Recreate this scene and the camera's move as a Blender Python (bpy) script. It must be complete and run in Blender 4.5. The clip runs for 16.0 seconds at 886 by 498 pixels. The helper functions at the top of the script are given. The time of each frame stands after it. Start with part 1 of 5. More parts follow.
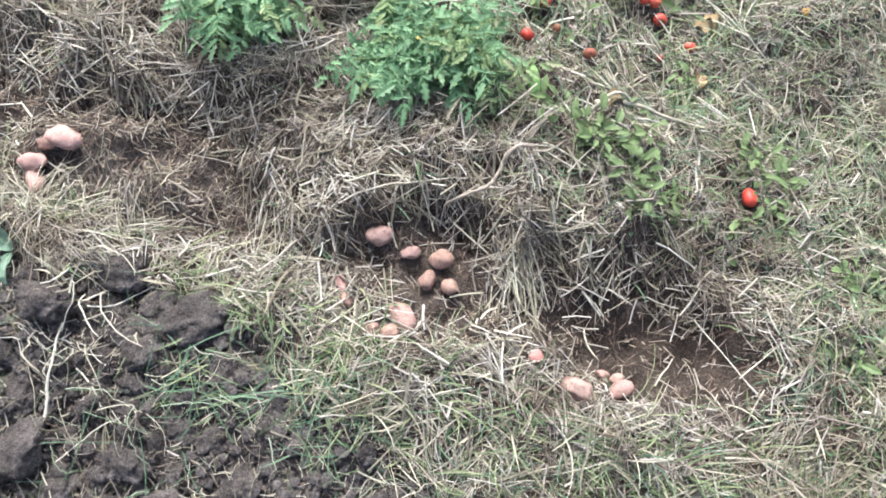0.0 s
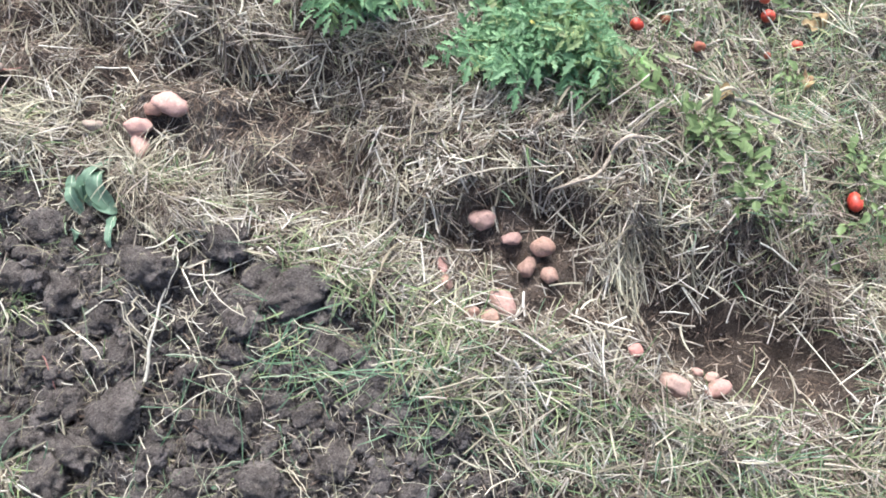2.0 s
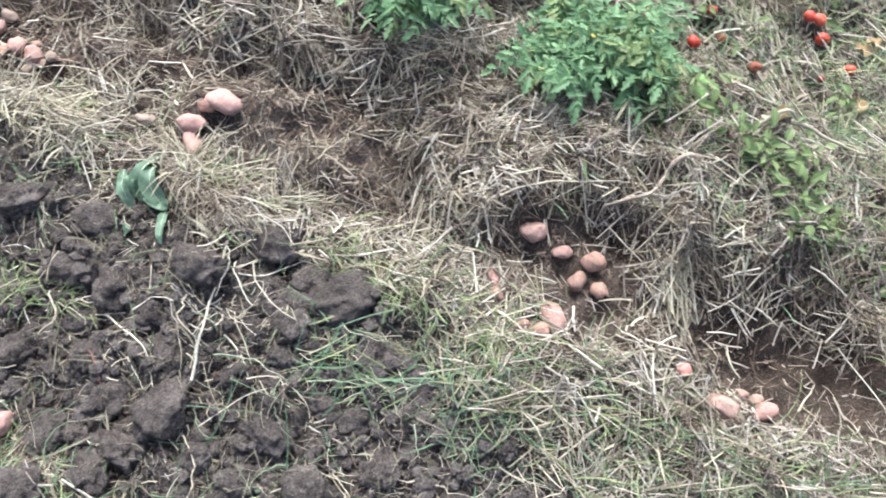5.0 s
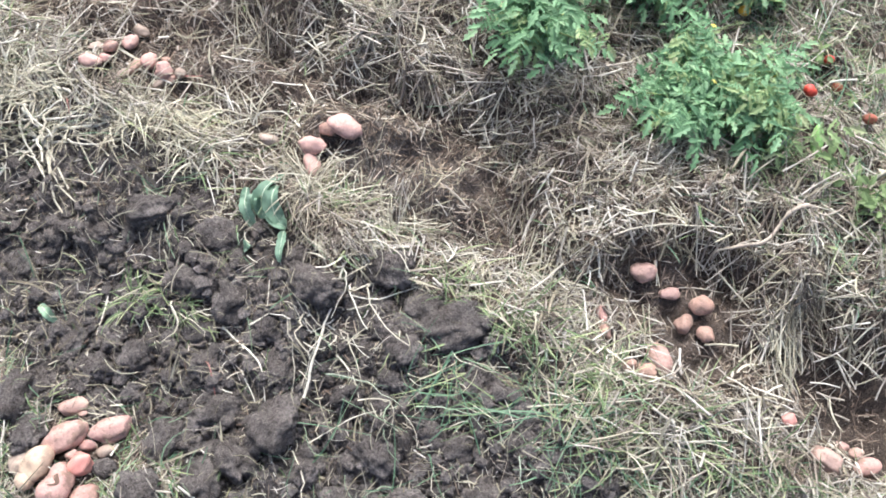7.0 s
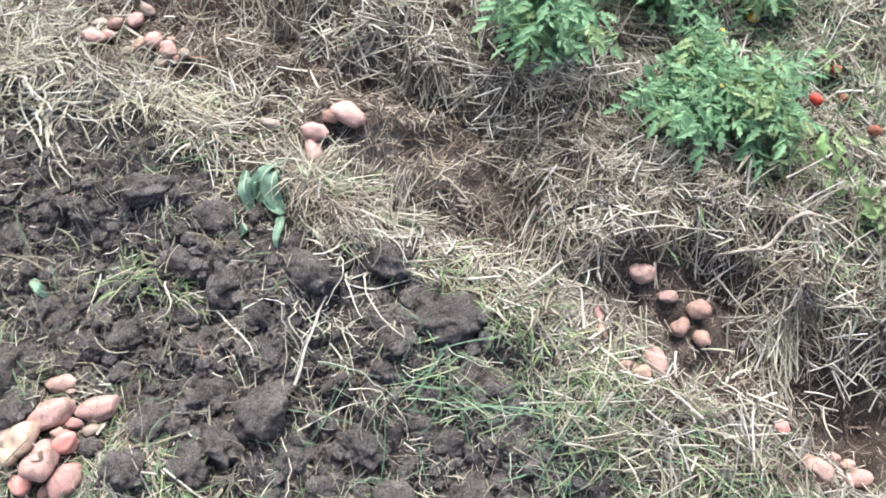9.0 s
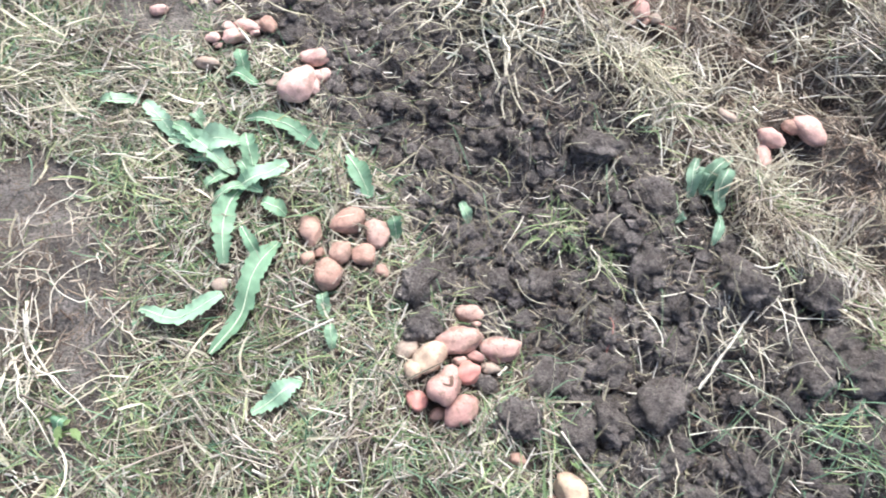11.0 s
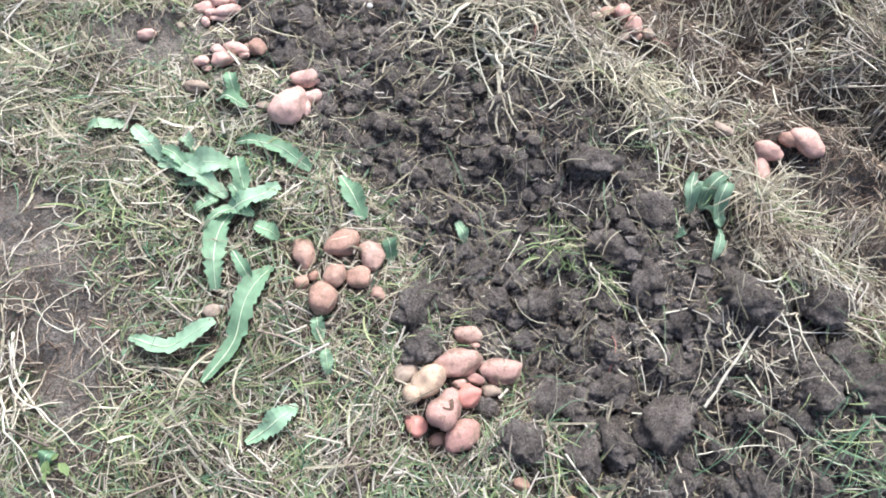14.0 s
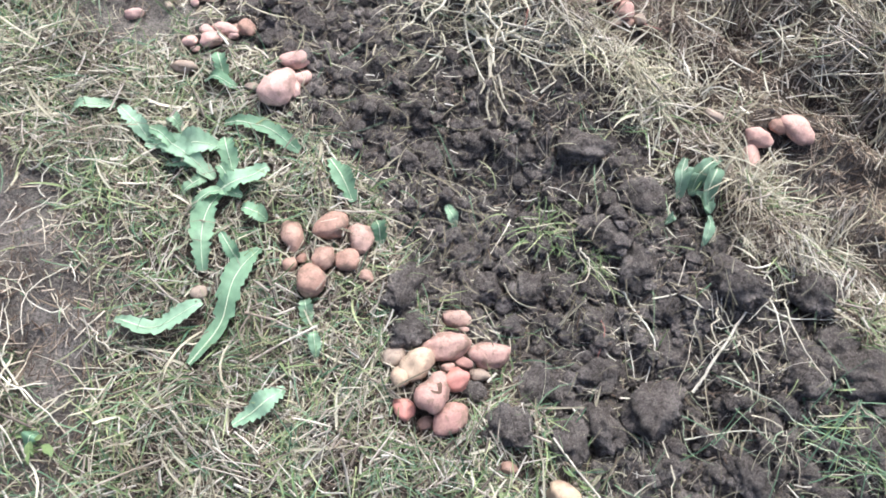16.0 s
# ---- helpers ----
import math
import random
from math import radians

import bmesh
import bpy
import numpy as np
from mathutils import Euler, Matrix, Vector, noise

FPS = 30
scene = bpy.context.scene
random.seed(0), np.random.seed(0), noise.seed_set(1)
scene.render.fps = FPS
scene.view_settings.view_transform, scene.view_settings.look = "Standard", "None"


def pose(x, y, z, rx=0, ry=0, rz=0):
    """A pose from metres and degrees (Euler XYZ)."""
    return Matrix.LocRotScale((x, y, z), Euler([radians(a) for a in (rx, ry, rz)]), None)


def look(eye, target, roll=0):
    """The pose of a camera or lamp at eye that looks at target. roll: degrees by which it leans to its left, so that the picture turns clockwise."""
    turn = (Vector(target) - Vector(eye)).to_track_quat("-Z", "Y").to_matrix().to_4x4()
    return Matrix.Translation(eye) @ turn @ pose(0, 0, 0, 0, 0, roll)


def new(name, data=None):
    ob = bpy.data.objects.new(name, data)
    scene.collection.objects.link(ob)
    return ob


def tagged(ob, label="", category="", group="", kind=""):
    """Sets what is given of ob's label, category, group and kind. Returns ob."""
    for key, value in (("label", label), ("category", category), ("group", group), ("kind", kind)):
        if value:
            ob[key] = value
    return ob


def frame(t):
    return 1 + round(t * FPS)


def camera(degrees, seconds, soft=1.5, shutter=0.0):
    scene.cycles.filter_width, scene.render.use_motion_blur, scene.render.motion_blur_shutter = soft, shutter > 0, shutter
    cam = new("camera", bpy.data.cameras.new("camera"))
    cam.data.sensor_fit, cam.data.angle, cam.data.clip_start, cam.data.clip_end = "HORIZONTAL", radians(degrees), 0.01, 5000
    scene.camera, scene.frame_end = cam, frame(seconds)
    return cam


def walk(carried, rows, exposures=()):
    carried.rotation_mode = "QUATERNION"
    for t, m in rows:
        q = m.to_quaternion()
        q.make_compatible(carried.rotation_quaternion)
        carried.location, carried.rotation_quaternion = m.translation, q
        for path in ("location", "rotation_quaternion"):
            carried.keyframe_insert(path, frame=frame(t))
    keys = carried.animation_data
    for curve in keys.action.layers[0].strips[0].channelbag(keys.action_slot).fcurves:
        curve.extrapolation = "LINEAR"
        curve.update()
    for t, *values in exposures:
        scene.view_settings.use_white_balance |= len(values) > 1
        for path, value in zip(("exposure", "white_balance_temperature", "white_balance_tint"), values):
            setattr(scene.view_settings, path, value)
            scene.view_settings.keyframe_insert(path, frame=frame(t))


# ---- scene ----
cam = camera(56.0, 16.0, soft=1.75, shutter=0.3)
PATH = [
    (0, (1.216, 0.542, 1.519), (1.664, 1.341, -0.259), -4.6),
    (0.5, (1.213, 0.534, 1.514), (1.639, 1.318, -0.276), -5.0),
    (1, (1.158, 0.556, 1.512), (1.58, 1.343, -0.277), -3.9),
    (1.5, (1.094, 0.615, 1.516), (1.496, 1.409, -0.275), -3.3),
    (2, (1.072, 0.632, 1.512), (1.466, 1.432, -0.278), -4.1),
    (2.5, (1.094, 0.614, 1.51), (1.486, 1.403, -0.286), -4.5),
    (3, (1.084, 0.61, 1.498), (1.487, 1.394, -0.297), -3.0),
    (3.5, (1.102, 0.596, 1.495), (1.492, 1.374, -0.305), -4.3),
    (4, (1.093, 0.599, 1.502), (1.486, 1.38, -0.296), -3.8),
    (4.5, (1.053, 0.634, 1.508), (1.455, 1.423, -0.286), -2.1),
    (5, (0.984, 0.704, 1.515), (1.386, 1.5, -0.275), -1.1),
    (5.2, (0.941, 0.725, 1.512), (1.347, 1.537, -0.27), 0.5),
    (7.3, (0.858, 0.806, 1.572), (1.185, 1.652, -0.21), -2.5),
    (7.5, (0.858, 0.797, 1.561), (1.203, 1.651, -0.215), -1.5),
    (8, (0.889, 0.785, 1.557), (1.236, 1.637, -0.219), -2.6),
    (8.5, (0.892, 0.795, 1.557), (1.231, 1.634, -0.227), -2.4),
    (9, (0.841, 0.794, 1.545), (1.192, 1.638, -0.234), 1.1),
    (9.5, (0.732, 0.831, 1.537), (1.104, 1.637, -0.255), 6.6),
    (10, (0.446, 0.881, 1.483), (0.858, 1.698, -0.295), 16.4),
    (10.2, (0.353, 0.928, 1.491), (0.702, 1.704, -0.319), 16.9),
    (12.3, (0.111, 1.033, 1.496), (0.198, 1.89, -0.309), 4.4),
    (12.5, (0.146, 1.021, 1.482), (0.27, 1.894, -0.313), 5.5),
    (13, (0.144, 1.025, 1.468), (0.312, 1.9, -0.323), 8.7),
    (13.5, (0.148, 1.016, 1.457), (0.334, 1.887, -0.334), 9.3),
    (14, (0.163, 1.009, 1.459), (0.344, 1.869, -0.338), 7.8),
    (14.5, (0.141, 1.007, 1.449), (0.337, 1.868, -0.345), 9.7),
    (15, (0.148, 0.996, 1.444), (0.352, 1.857, -0.349), 9.9),
    (15.5, (0.154, 0.995, 1.441), (0.364, 1.844, -0.358), 10.8),
    (16, (0.16, 0.994, 1.443), (0.369, 1.839, -0.358), 10.1),
]
EXPOSURE = [(0, 1.30), (5, 1.30), (9, 1.37), (10.2, 1.38), (12.5, 1.41), (13, 1.39), (14, 1.20), (16, 1.15)]
walk(cam, [(t, look(eye, target, roll)) for t, eye, target, roll in PATH], [(t, e, 5800, 7) for t, e in EXPOSURE])

# ---- light ----
SUN_EL, SUN_AZ = 58, 25
world = bpy.data.worlds.new("sky")
scene.world = world
world.use_nodes = True
wn = world.node_tree
sky = wn.nodes.new("ShaderNodeTexSky")
sky.sky_type, sky.sun_disc = "NISHITA", False
sky.sun_elevation, sky.sun_rotation = radians(SUN_EL), radians(SUN_AZ)
sky.air_density, sky.dust_density, sky.ozone_density = 0.7, 8.0, 0.4
wn.nodes["Background"].inputs["Strength"].default_value = 0.15
wn.links.new(sky.outputs[0], wn.nodes["Background"].inputs["Color"])
sun_data = bpy.data.lights.new("sun", "SUN")
sun_data.energy, sun_data.angle, sun_data.color = 1.5, radians(28), (1.0, 0.985, 0.96)
sun = new("sun", sun_data)
sun.matrix_world = look((0, 0, 0), (-math.sin(radians(SUN_AZ)) * math.cos(radians(SUN_EL)), -math.cos(radians(SUN_AZ)) * math.cos(radians(SUN_EL)), -math.sin(radians(SUN_EL))))

# ---- terrain ----
RNG = np.random.default_rng(11)


def steps(lo, hi, cell, far):
    """Even steps from lo to hi that widen outwards to far."""
    mid = list(np.arange(lo, hi + cell / 2, cell))
    a, b, w = mid[0], mid[-1], cell
    left, right = [], []
    while w < far:
        w *= 1.5
        a, b = a - w, b + w
        left.append(a), right.append(b)
    return np.array(left[::-1] + mid + right)


def bump(v, at, wide):
    return np.exp(-(((v - at) / wide) ** 2))


def rise(v, at, wide):
    return 0.5 + 0.5 * np.tanh((v - at) / wide)


def waves(x, y, size, seed):
    """Smooth uneven noise in -1..1 from turned sines."""
    r = np.random.default_rng(seed)
    out = 0 * x
    for k in range(7):
        a, f, p = r.uniform(0, 6.28), r.uniform(0.6, 1.8) / size * 6.28, r.uniform(0, 6.28)
        out = out + np.sin((x * np.cos(a) + y * np.sin(a)) * f + p + 1.3 * np.sin((y * np.cos(a) - x * np.sin(a)) * f * 0.6))
    return out / 3.5


def lanes(x, y):
    """Across and along the rows of the plot."""
    return 0.8 * x + 0.6 * y, 0.6 * x - 0.8 * y


def dug(x, y):
    """1 on the freshly dug strip, 0 beside it."""
    v, s = lanes(x, y)
    w = 0.035 * waves(x, y, 0.3, 3)
    left = 1.2 - 0.07 * np.clip(s + 1.0, -1.5, 1) + 0.10 * np.clip(s + 0.55, 0, 1.5)
    right = np.interp(s, [-1.85, -1.25, -0.4, -0.25, -0.15, -0.05, 0.06, 0.5, 1.2], [1.62, 1.68, 1.73, 1.69, 1.64, 1.60, 1.56, 1.50, 1.44])
    return rise(v + w, left, 0.02) * (1 - rise(v + w, right, 0.02)) * np.exp(-(((s + 0.6) / 3.0) ** 6))


def bank_edge(x, y):
    """Where the straw bank begins, across the rows: it bulges out between the pits."""
    v, s = lanes(x, y)
    return 2.15 - 0.20 * bump(s, -0.30, 0.15) - 0.05 * bump(s, 0.13, 0.06) - 0.06 * bump(s, 0.34, 0.14) + 0.03 * waves(x, y, 0.35, 14)


def land(x, y):
    v, s = lanes(x, y)
    z = -0.032 + 0.042 * np.tanh((x - 1) / 3) + 0.477 * np.tanh((y - 1.5) / 3)
    near = np.exp(-((v - 1.8) / 2.2) ** 6 - ((s + 0.6) / 2.2) ** 6)
    d = dug(x, y)
    z = z + near * (-0.032 * d + 0.035 * bump(v, 1.77, 0.06) * (1 - d))
    high = 0.105 - 0.125 * rise(s, 0.38, 0.12) - 0.05 * bump(s, -0.3, 0.15)
    z = z + near * high * (rise(v, bank_edge(x, y), 0.075) - 0.7 * rise(v, 2.5, 0.12))
    z = z - near * 0.022 * bump(v, bank_edge(x, y) - 0.06, 0.035) * (1 - rise(s, 0.2, 0.1))
    z = z + 0.045 * np.exp(-(((x - 1.5) ** 2 + (y - 1.25) ** 2) / 0.3**2) ** 2)
    z = z - 0.04 * np.exp(-(((x - 1.55) ** 2 + (y - 1.2) ** 2) / 0.15**2) ** 2)
    z = z - 0.092 * np.exp(-(((v - 2.03) / 0.14) ** 2 + ((s - 0.42) / 0.21) ** 2) ** 2)
    z = z + 0.05 * np.exp(-(((v - 2.05) / 0.09) ** 2 + ((s - 0.13) / 0.05) ** 2))
    z = z + near * 0.055 * bump(v, 1.62, 0.13) * rise(s, -1.35, 0.15) * (1 - rise(s, -0.12, 0.08))
    z = z - near * 0.065 * rise(v, 2.5, 0.08) * rise(s, 0.18, 0.12)
    z = z + 0.05 * np.exp(-(((v - 2.03) / 0.09) ** 2 + ((s + 0.70) / 0.16) ** 2))
    z = z - 0.05 * np.exp(-(((v - 2.74) / 0.10) ** 2 + ((s - 0.70) / 0.10) ** 2))
    for px, py, r, up in ((0.05, 2.08, 0.13, 0.025), (0.68, 2.24, 0.22, 0.034), (1.02, 1.9, 0.15, 0.012), (-0.2, 2.27, 0.16, -0.03)):
        z = z + up * np.exp(-(((x - px) ** 2 + (y - py) ** 2) / r**2))
    return z + near * (0.012 * waves(x, y, 0.42, 5) + 0.014 * waves(x, y, 0.2, 15) * rise(v, 2.1, 0.05) + 0.010 * waves(x, y, 0.13, 6) * (1 + rise(v, 1.85, 0.05))) * (1 - 0.4 * d)


def worn(x, y):
    """1 under full sward, towards 0 on the dry trodden patches."""
    w = 1 - 0.92 * np.exp(-(((x + 0.46) / 0.2) ** 2 + ((y - 1.64) / 0.2) ** 2) ** 1.5) - 0.97 * np.exp(-(((x + 0.27) / 0.15) ** 2 + ((y - 2.21) / 0.085) ** 2) ** 2) - 0.75 * np.exp(-(((x + 0.50) / 0.13) ** 2 + ((y - 1.83) / 0.08) ** 2) ** 2)
    w = w - 0.75 * np.exp(-(((x + 0.37) / 0.07) ** 2 + ((y - 1.46) / 0.09) ** 2)) - 0.7 * np.exp(-(((x + 0.40) / 0.06) ** 2 + ((y - 1.31) / 0.06) ** 2))
    return np.clip(w + 0.12 * waves(x, y, 0.12, 17) * (w < 0.8), 0, 1)


GX, GY = steps(-0.95, 2.95, 0.008, 40), steps(0.3, 2.7, 0.008, 40)
XX, YY = np.meshgrid(GX, GY)
ZZ = land(XX, YY)
DUG = dug(XX, YY)
SLOPE = np.hypot(*np.gradient(ZZ, GY, GX))


def heap(x, y, r, h, sx=1.0, turn=0.0, k=0):
    """Raise a rounded, uneven crumb of soil out of the grid."""
    i0, i1 = np.searchsorted(GX, (x - r * 1.4, x + r * 1.4))
    j0, j1 = np.searchsorted(GY, (y - r * 1.4, y + r * 1.4))
    a, b = XX[j0:j1, i0:i1] - x, YY[j0:j1, i0:i1] - y
    c, s = math.cos(turn), math.sin(turn)
    p, q = (a * c + b * s) / (r * sx), (b * c - a * s) / (r / sx)
    edge = 1 + 0.25 * np.sin(3 * np.arctan2(q, p) + k) + 0.15 * np.sin(5 * np.arctan2(q, p) + 2.1 * k)
    rr = np.sqrt(p * p + q * q) / edge
    top = h * np.minimum(np.clip(2.2 * (1 - rr), 0, 1), 0.72 + 0.28 * np.cos(2.2 * p + k) * np.cos(2.6 * q + 2 * k)) * (1 + 0.45 * p * math.sin(k) + 0.45 * q * math.cos(k))
    ZZ[j0:j1, i0:i1] = np.maximum(ZZ[j0:j1, i0:i1], land(x, y) + top - 0.02)


for k in range(1900):
    v, s = RNG.uniform(1.0, 1.8), RNG.uniform(-2.3, 0.9)
    x, y = 0.8 * v + 0.6 * s, 0.6 * v - 0.8 * s
    r = 0.012 + 0.045 * RNG.random() ** 1.4
    if dug(x, y) > RNG.uniform(0.35, 0.9):
        heap(x, y, r, r * RNG.uniform(0.65, 1.15), RNG.uniform(0.85, 1.25), RNG.uniform(0, 3), k)
ZZ += (0.0030 * waves(XX, YY, 0.05, 7) + 0.0030 * np.abs(waves(XX, YY, 0.033, 8)) + 0.0018 * waves(XX, YY, 0.019, 9)) * (0.35 + 0.65 * DUG) * np.exp(-(((XX - 1) / 2.0) ** 8) - ((YY - 1.65) / 1.25) ** 8)


def ground_z(x, y):
    """The height of the finished soil, between the grid's points."""
    x, y = np.asarray(x, float), np.asarray(y, float)
    i = np.clip(np.searchsorted(GX, x) - 1, 0, len(GX) - 2)
    j = np.clip(np.searchsorted(GY, y) - 1, 0, len(GY) - 2)
    a = np.clip((x - GX[i]) / (GX[i + 1] - GX[i]), 0, 1)
    b = np.clip((y - GY[j]) / (GY[j + 1] - GY[j]), 0, 1)
    return (ZZ[j, i] * (1 - a) + ZZ[j, i + 1] * a) * (1 - b) + (ZZ[j + 1, i] * (1 - a) + ZZ[j + 1, i + 1] * a) * b


# ---- terrain done ----


# ---- materials ----
def mix(nt, kind, factor, a, b):
    """A colour mix node: factor, a and b are sockets or values."""
    n = nt.nodes.new("ShaderNodeMix")
    n.data_type, n.blend_type = "RGBA", kind
    for socket, value in ((n.inputs[0], factor), (n.inputs[6], a), (n.inputs[7], b)):
        if isinstance(value, bpy.types.NodeSocket):
            nt.links.new(value, socket)
        else:
            socket.default_value = value if isinstance(value, (int, float)) else (*value, 1)
    return n.outputs[2]


def ramp(nt, source, stops):
    n = nt.nodes.new("ShaderNodeValToRGB")
    e = n.color_ramp.elements
    while len(e) < len(stops):
        e.new(0.5)
    for k, (at, colour) in enumerate(stops):
        e[k].position, e[k].color = at, (*colour, 1)
    nt.links.new(source, n.inputs[0])
    return n.outputs[0]


def grain(nt, scale, detail=4.0, rough=0.6, coords="Object", stretch=(1, 1, 1)):
    c, m, n = nt.nodes.new("ShaderNodeTexCoord"), nt.nodes.new("ShaderNodeMapping"), nt.nodes.new("ShaderNodeTexNoise")
    m.inputs["Scale"].default_value = stretch
    n.inputs["Scale"].default_value, n.inputs["Detail"].default_value, n.inputs["Roughness"].default_value = scale, detail, rough
    nt.links.new(c.outputs[coords], m.inputs[0])
    nt.links.new(m.outputs[0], n.inputs["Vector"])
    return n.outputs[0]


def blank(name):
    m = bpy.data.materials.new(name)
    m.use_nodes = True
    return m, m.node_tree, m.node_tree.nodes["Principled BSDF"]


def relief(nt, bsdf, height, strength, distance):
    b = nt.nodes.new("ShaderNodeBump")
    b.inputs["Strength"].default_value, b.inputs["Distance"].default_value = strength, distance
    nt.links.new(height, b.inputs["Height"])
    nt.links.new(b.outputs[0], bsdf.inputs["Normal"])


def varied(name, stops, rough=0.7, by="island", speck=0.35, scale=60, bumps=0.3, glow=0.0, dirt=0.0, spec=0.3, patch=0.0):
    """A surface whose pieces differ in colour, with blotches, specks and fine relief; glow lets light through leaves, dirt leaves soil on it."""
    m, nt, b = blank(name)
    if by == "island":
        r = nt.nodes.new("ShaderNodeNewGeometry").outputs["Random Per Island"]
    else:
        r = nt.nodes.new("ShaderNodeObjectInfo").outputs["Random"]
    base = ramp(nt, r, stops)
    fine, broad = grain(nt, scale, 5), grain(nt, scale * 0.2, 3)
    tone = ramp(nt, fine, [(0.3, (1 - speck,) * 3), (0.65, (1, 1, 1))])
    tone2 = ramp(nt, broad, [(0.3, (1 - 0.6 * speck,) * 3), (0.7, (1, 1, 1))])
    base = mix(nt, "MULTIPLY", 1.0, mix(nt, "MULTIPLY", 1.0, base, tone), tone2)
    if patch:
        stain = ramp(nt, grain(nt, 5.5, 4, 0.6), [(0.36, (1 - patch, 1 - 1.15 * patch, 1 - 1.25 * patch)), (0.5, (1, 1, 1)), (0.66, (1 + 0.4 * patch, 1 + 0.36 * patch, 1 + 0.15 * patch))])
        base = mix(nt, "MULTIPLY", 1.0, base, stain)
    if dirt:
        mask = ramp(nt, grain(nt, scale * 0.45, 6, 0.7), [(0.48, (0, 0, 0)), (0.58, (dirt,) * 3)])
        base = mix(nt, "MIX", mask, base, (0.17, 0.115, 0.085))
        smudge = ramp(nt, grain(nt, scale * 0.2, 4, 0.6), [(0.52, (0, 0, 0)), (0.64, (0.65 * dirt,) * 3)])
        base = mix(nt, "MIX", smudge, base, (0.22, 0.155, 0.12))
    nt.links.new(base, b.inputs["Base Color"])
    b.inputs["Roughness"].default_value = rough
    b.inputs["Specular IOR Level"].default_value = spec
    relief(nt, b, fine, bumps, 0.002)
    if glow:
        t, s = nt.nodes.new("ShaderNodeBsdfTranslucent"), nt.nodes.new("ShaderNodeMixShader")
        s.inputs[0].default_value = glow
        nt.links.new(base, t.inputs[0])
        nt.links.new(b.outputs[0], s.inputs[1])
        nt.links.new(t.outputs[0], s.inputs[2])
        nt.links.new(s.outputs[0], nt.nodes["Material Output"].inputs[0])
    return m


def crumbly(nt, dark, light, dry, scale):
    """Soil colour: damp and dry patches, crumbs and pale grit."""
    base = ramp(nt, grain(nt, scale, 8, 0.7), [(0.3, dark), (0.58, light), (0.8, dry)])
    broad = ramp(nt, grain(nt, 5.0, 5, 0.6), [(0.35, (0.62, 0.60, 0.58)), (0.65, (1.12, 1.12, 1.12))])
    base = mix(nt, "MULTIPLY", 1.0, base, broad)
    fine = ramp(nt, grain(nt, 190, 4, 0.75), [(0.36, (0.48, 0.46, 0.45)), (0.52, (1, 1, 1)), (0.68, (1.5, 1.47, 1.43))])
    base = mix(nt, "MULTIPLY", 1.0, base, fine)
    grit = ramp(nt, grain(nt, 330, 2), [(0.60, (0, 0, 0)), (0.69, (0.65, 0.65, 0.65))])
    return mix(nt, "MIX", grit, base, (0.33, 0.295, 0.26))


def soil(name, dark, light, dry):
    """Moist garden soil: crumbs, lighter dry crusts and fine grit."""
    m, nt, b = blank(name)
    base = crumbly(nt, dark, light, dry, 22)
    nt.links.new(base, b.inputs["Base Color"])
    b.inputs["Roughness"].default_value, b.inputs["Specular IOR Level"].default_value = 0.92, 0.2
    relief(nt, b, grain(nt, 95, 8, 0.85), 1.0, 0.011)
    return m


def plot_soil():
    """The plot's soil: dark where it is dug, browner under the straw and grass."""
    m, nt, b = blank("plot_soil")
    mask = nt.nodes.new("ShaderNodeAttribute")
    mask.attribute_name = "dug"
    wet = crumbly(nt, (0.082, 0.072, 0.067), (0.153, 0.136, 0.128), (0.28, 0.255, 0.24), 22)
    earth = crumbly(nt, (0.070, 0.054, 0.044), (0.128, 0.102, 0.083), (0.22, 0.182, 0.15), 30)
    trodden = nt.nodes.new("ShaderNodeAttribute")
    trodden.attribute_name = "trodden"
    dry = crumbly(nt, (0.145, 0.13, 0.117), (0.24, 0.22, 0.202), (0.33, 0.305, 0.283), 16)
    earth = mix(nt, "MIX", trodden.outputs["Fac"], earth, dry)
    base = mix(nt, "MIX", mask.outputs["Fac"], earth, wet)
    # Darkens the damp strip and paints shade into the deep pit.
    damp_shade = nt.nodes.new("ShaderNodeAttribute")
    damp_shade.attribute_name = "damp_shade"
    base = mix(nt, "MULTIPLY", damp_shade.outputs["Fac"], base, (0.68, 0.665, 0.655))
    nt.links.new(base, b.inputs["Base Color"])
    b.inputs["Roughness"].default_value, b.inputs["Specular IOR Level"].default_value = 0.92, 0.2
    relief(nt, b, grain(nt, 95, 8, 0.85), 1.0, 0.011)
    return m


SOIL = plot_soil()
CLOD = soil("clod_soil", (0.096, 0.085, 0.079), (0.184, 0.164, 0.154), (0.33, 0.30, 0.283))
STRAW = varied("weathered_straw", [(0.0, (0.13, 0.105, 0.085)), (0.25, (0.24, 0.205, 0.168)), (0.5, (0.375, 0.335, 0.282)), (0.8, (0.52, 0.482, 0.412)), (1.0, (0.67, 0.64, 0.57))], 0.75, speck=0.3, scale=120, patch=0.35)
CHAFF = varied("brown_chaff", [(0.0, (0.105, 0.072, 0.053)), (0.45, (0.21, 0.158, 0.12)), (0.75, (0.34, 0.275, 0.215)), (1.0, (0.55, 0.48, 0.39))], 0.8, speck=0.3, scale=120, patch=0.3)
DRY = varied("dry_grass", [(0.0, (0.19, 0.168, 0.118)), (0.35, (0.345, 0.315, 0.228)), (0.7, (0.49, 0.46, 0.345)), (1.0, (0.62, 0.59, 0.475))], 0.7, speck=0.25, scale=120, glow=0.15, patch=0.28)
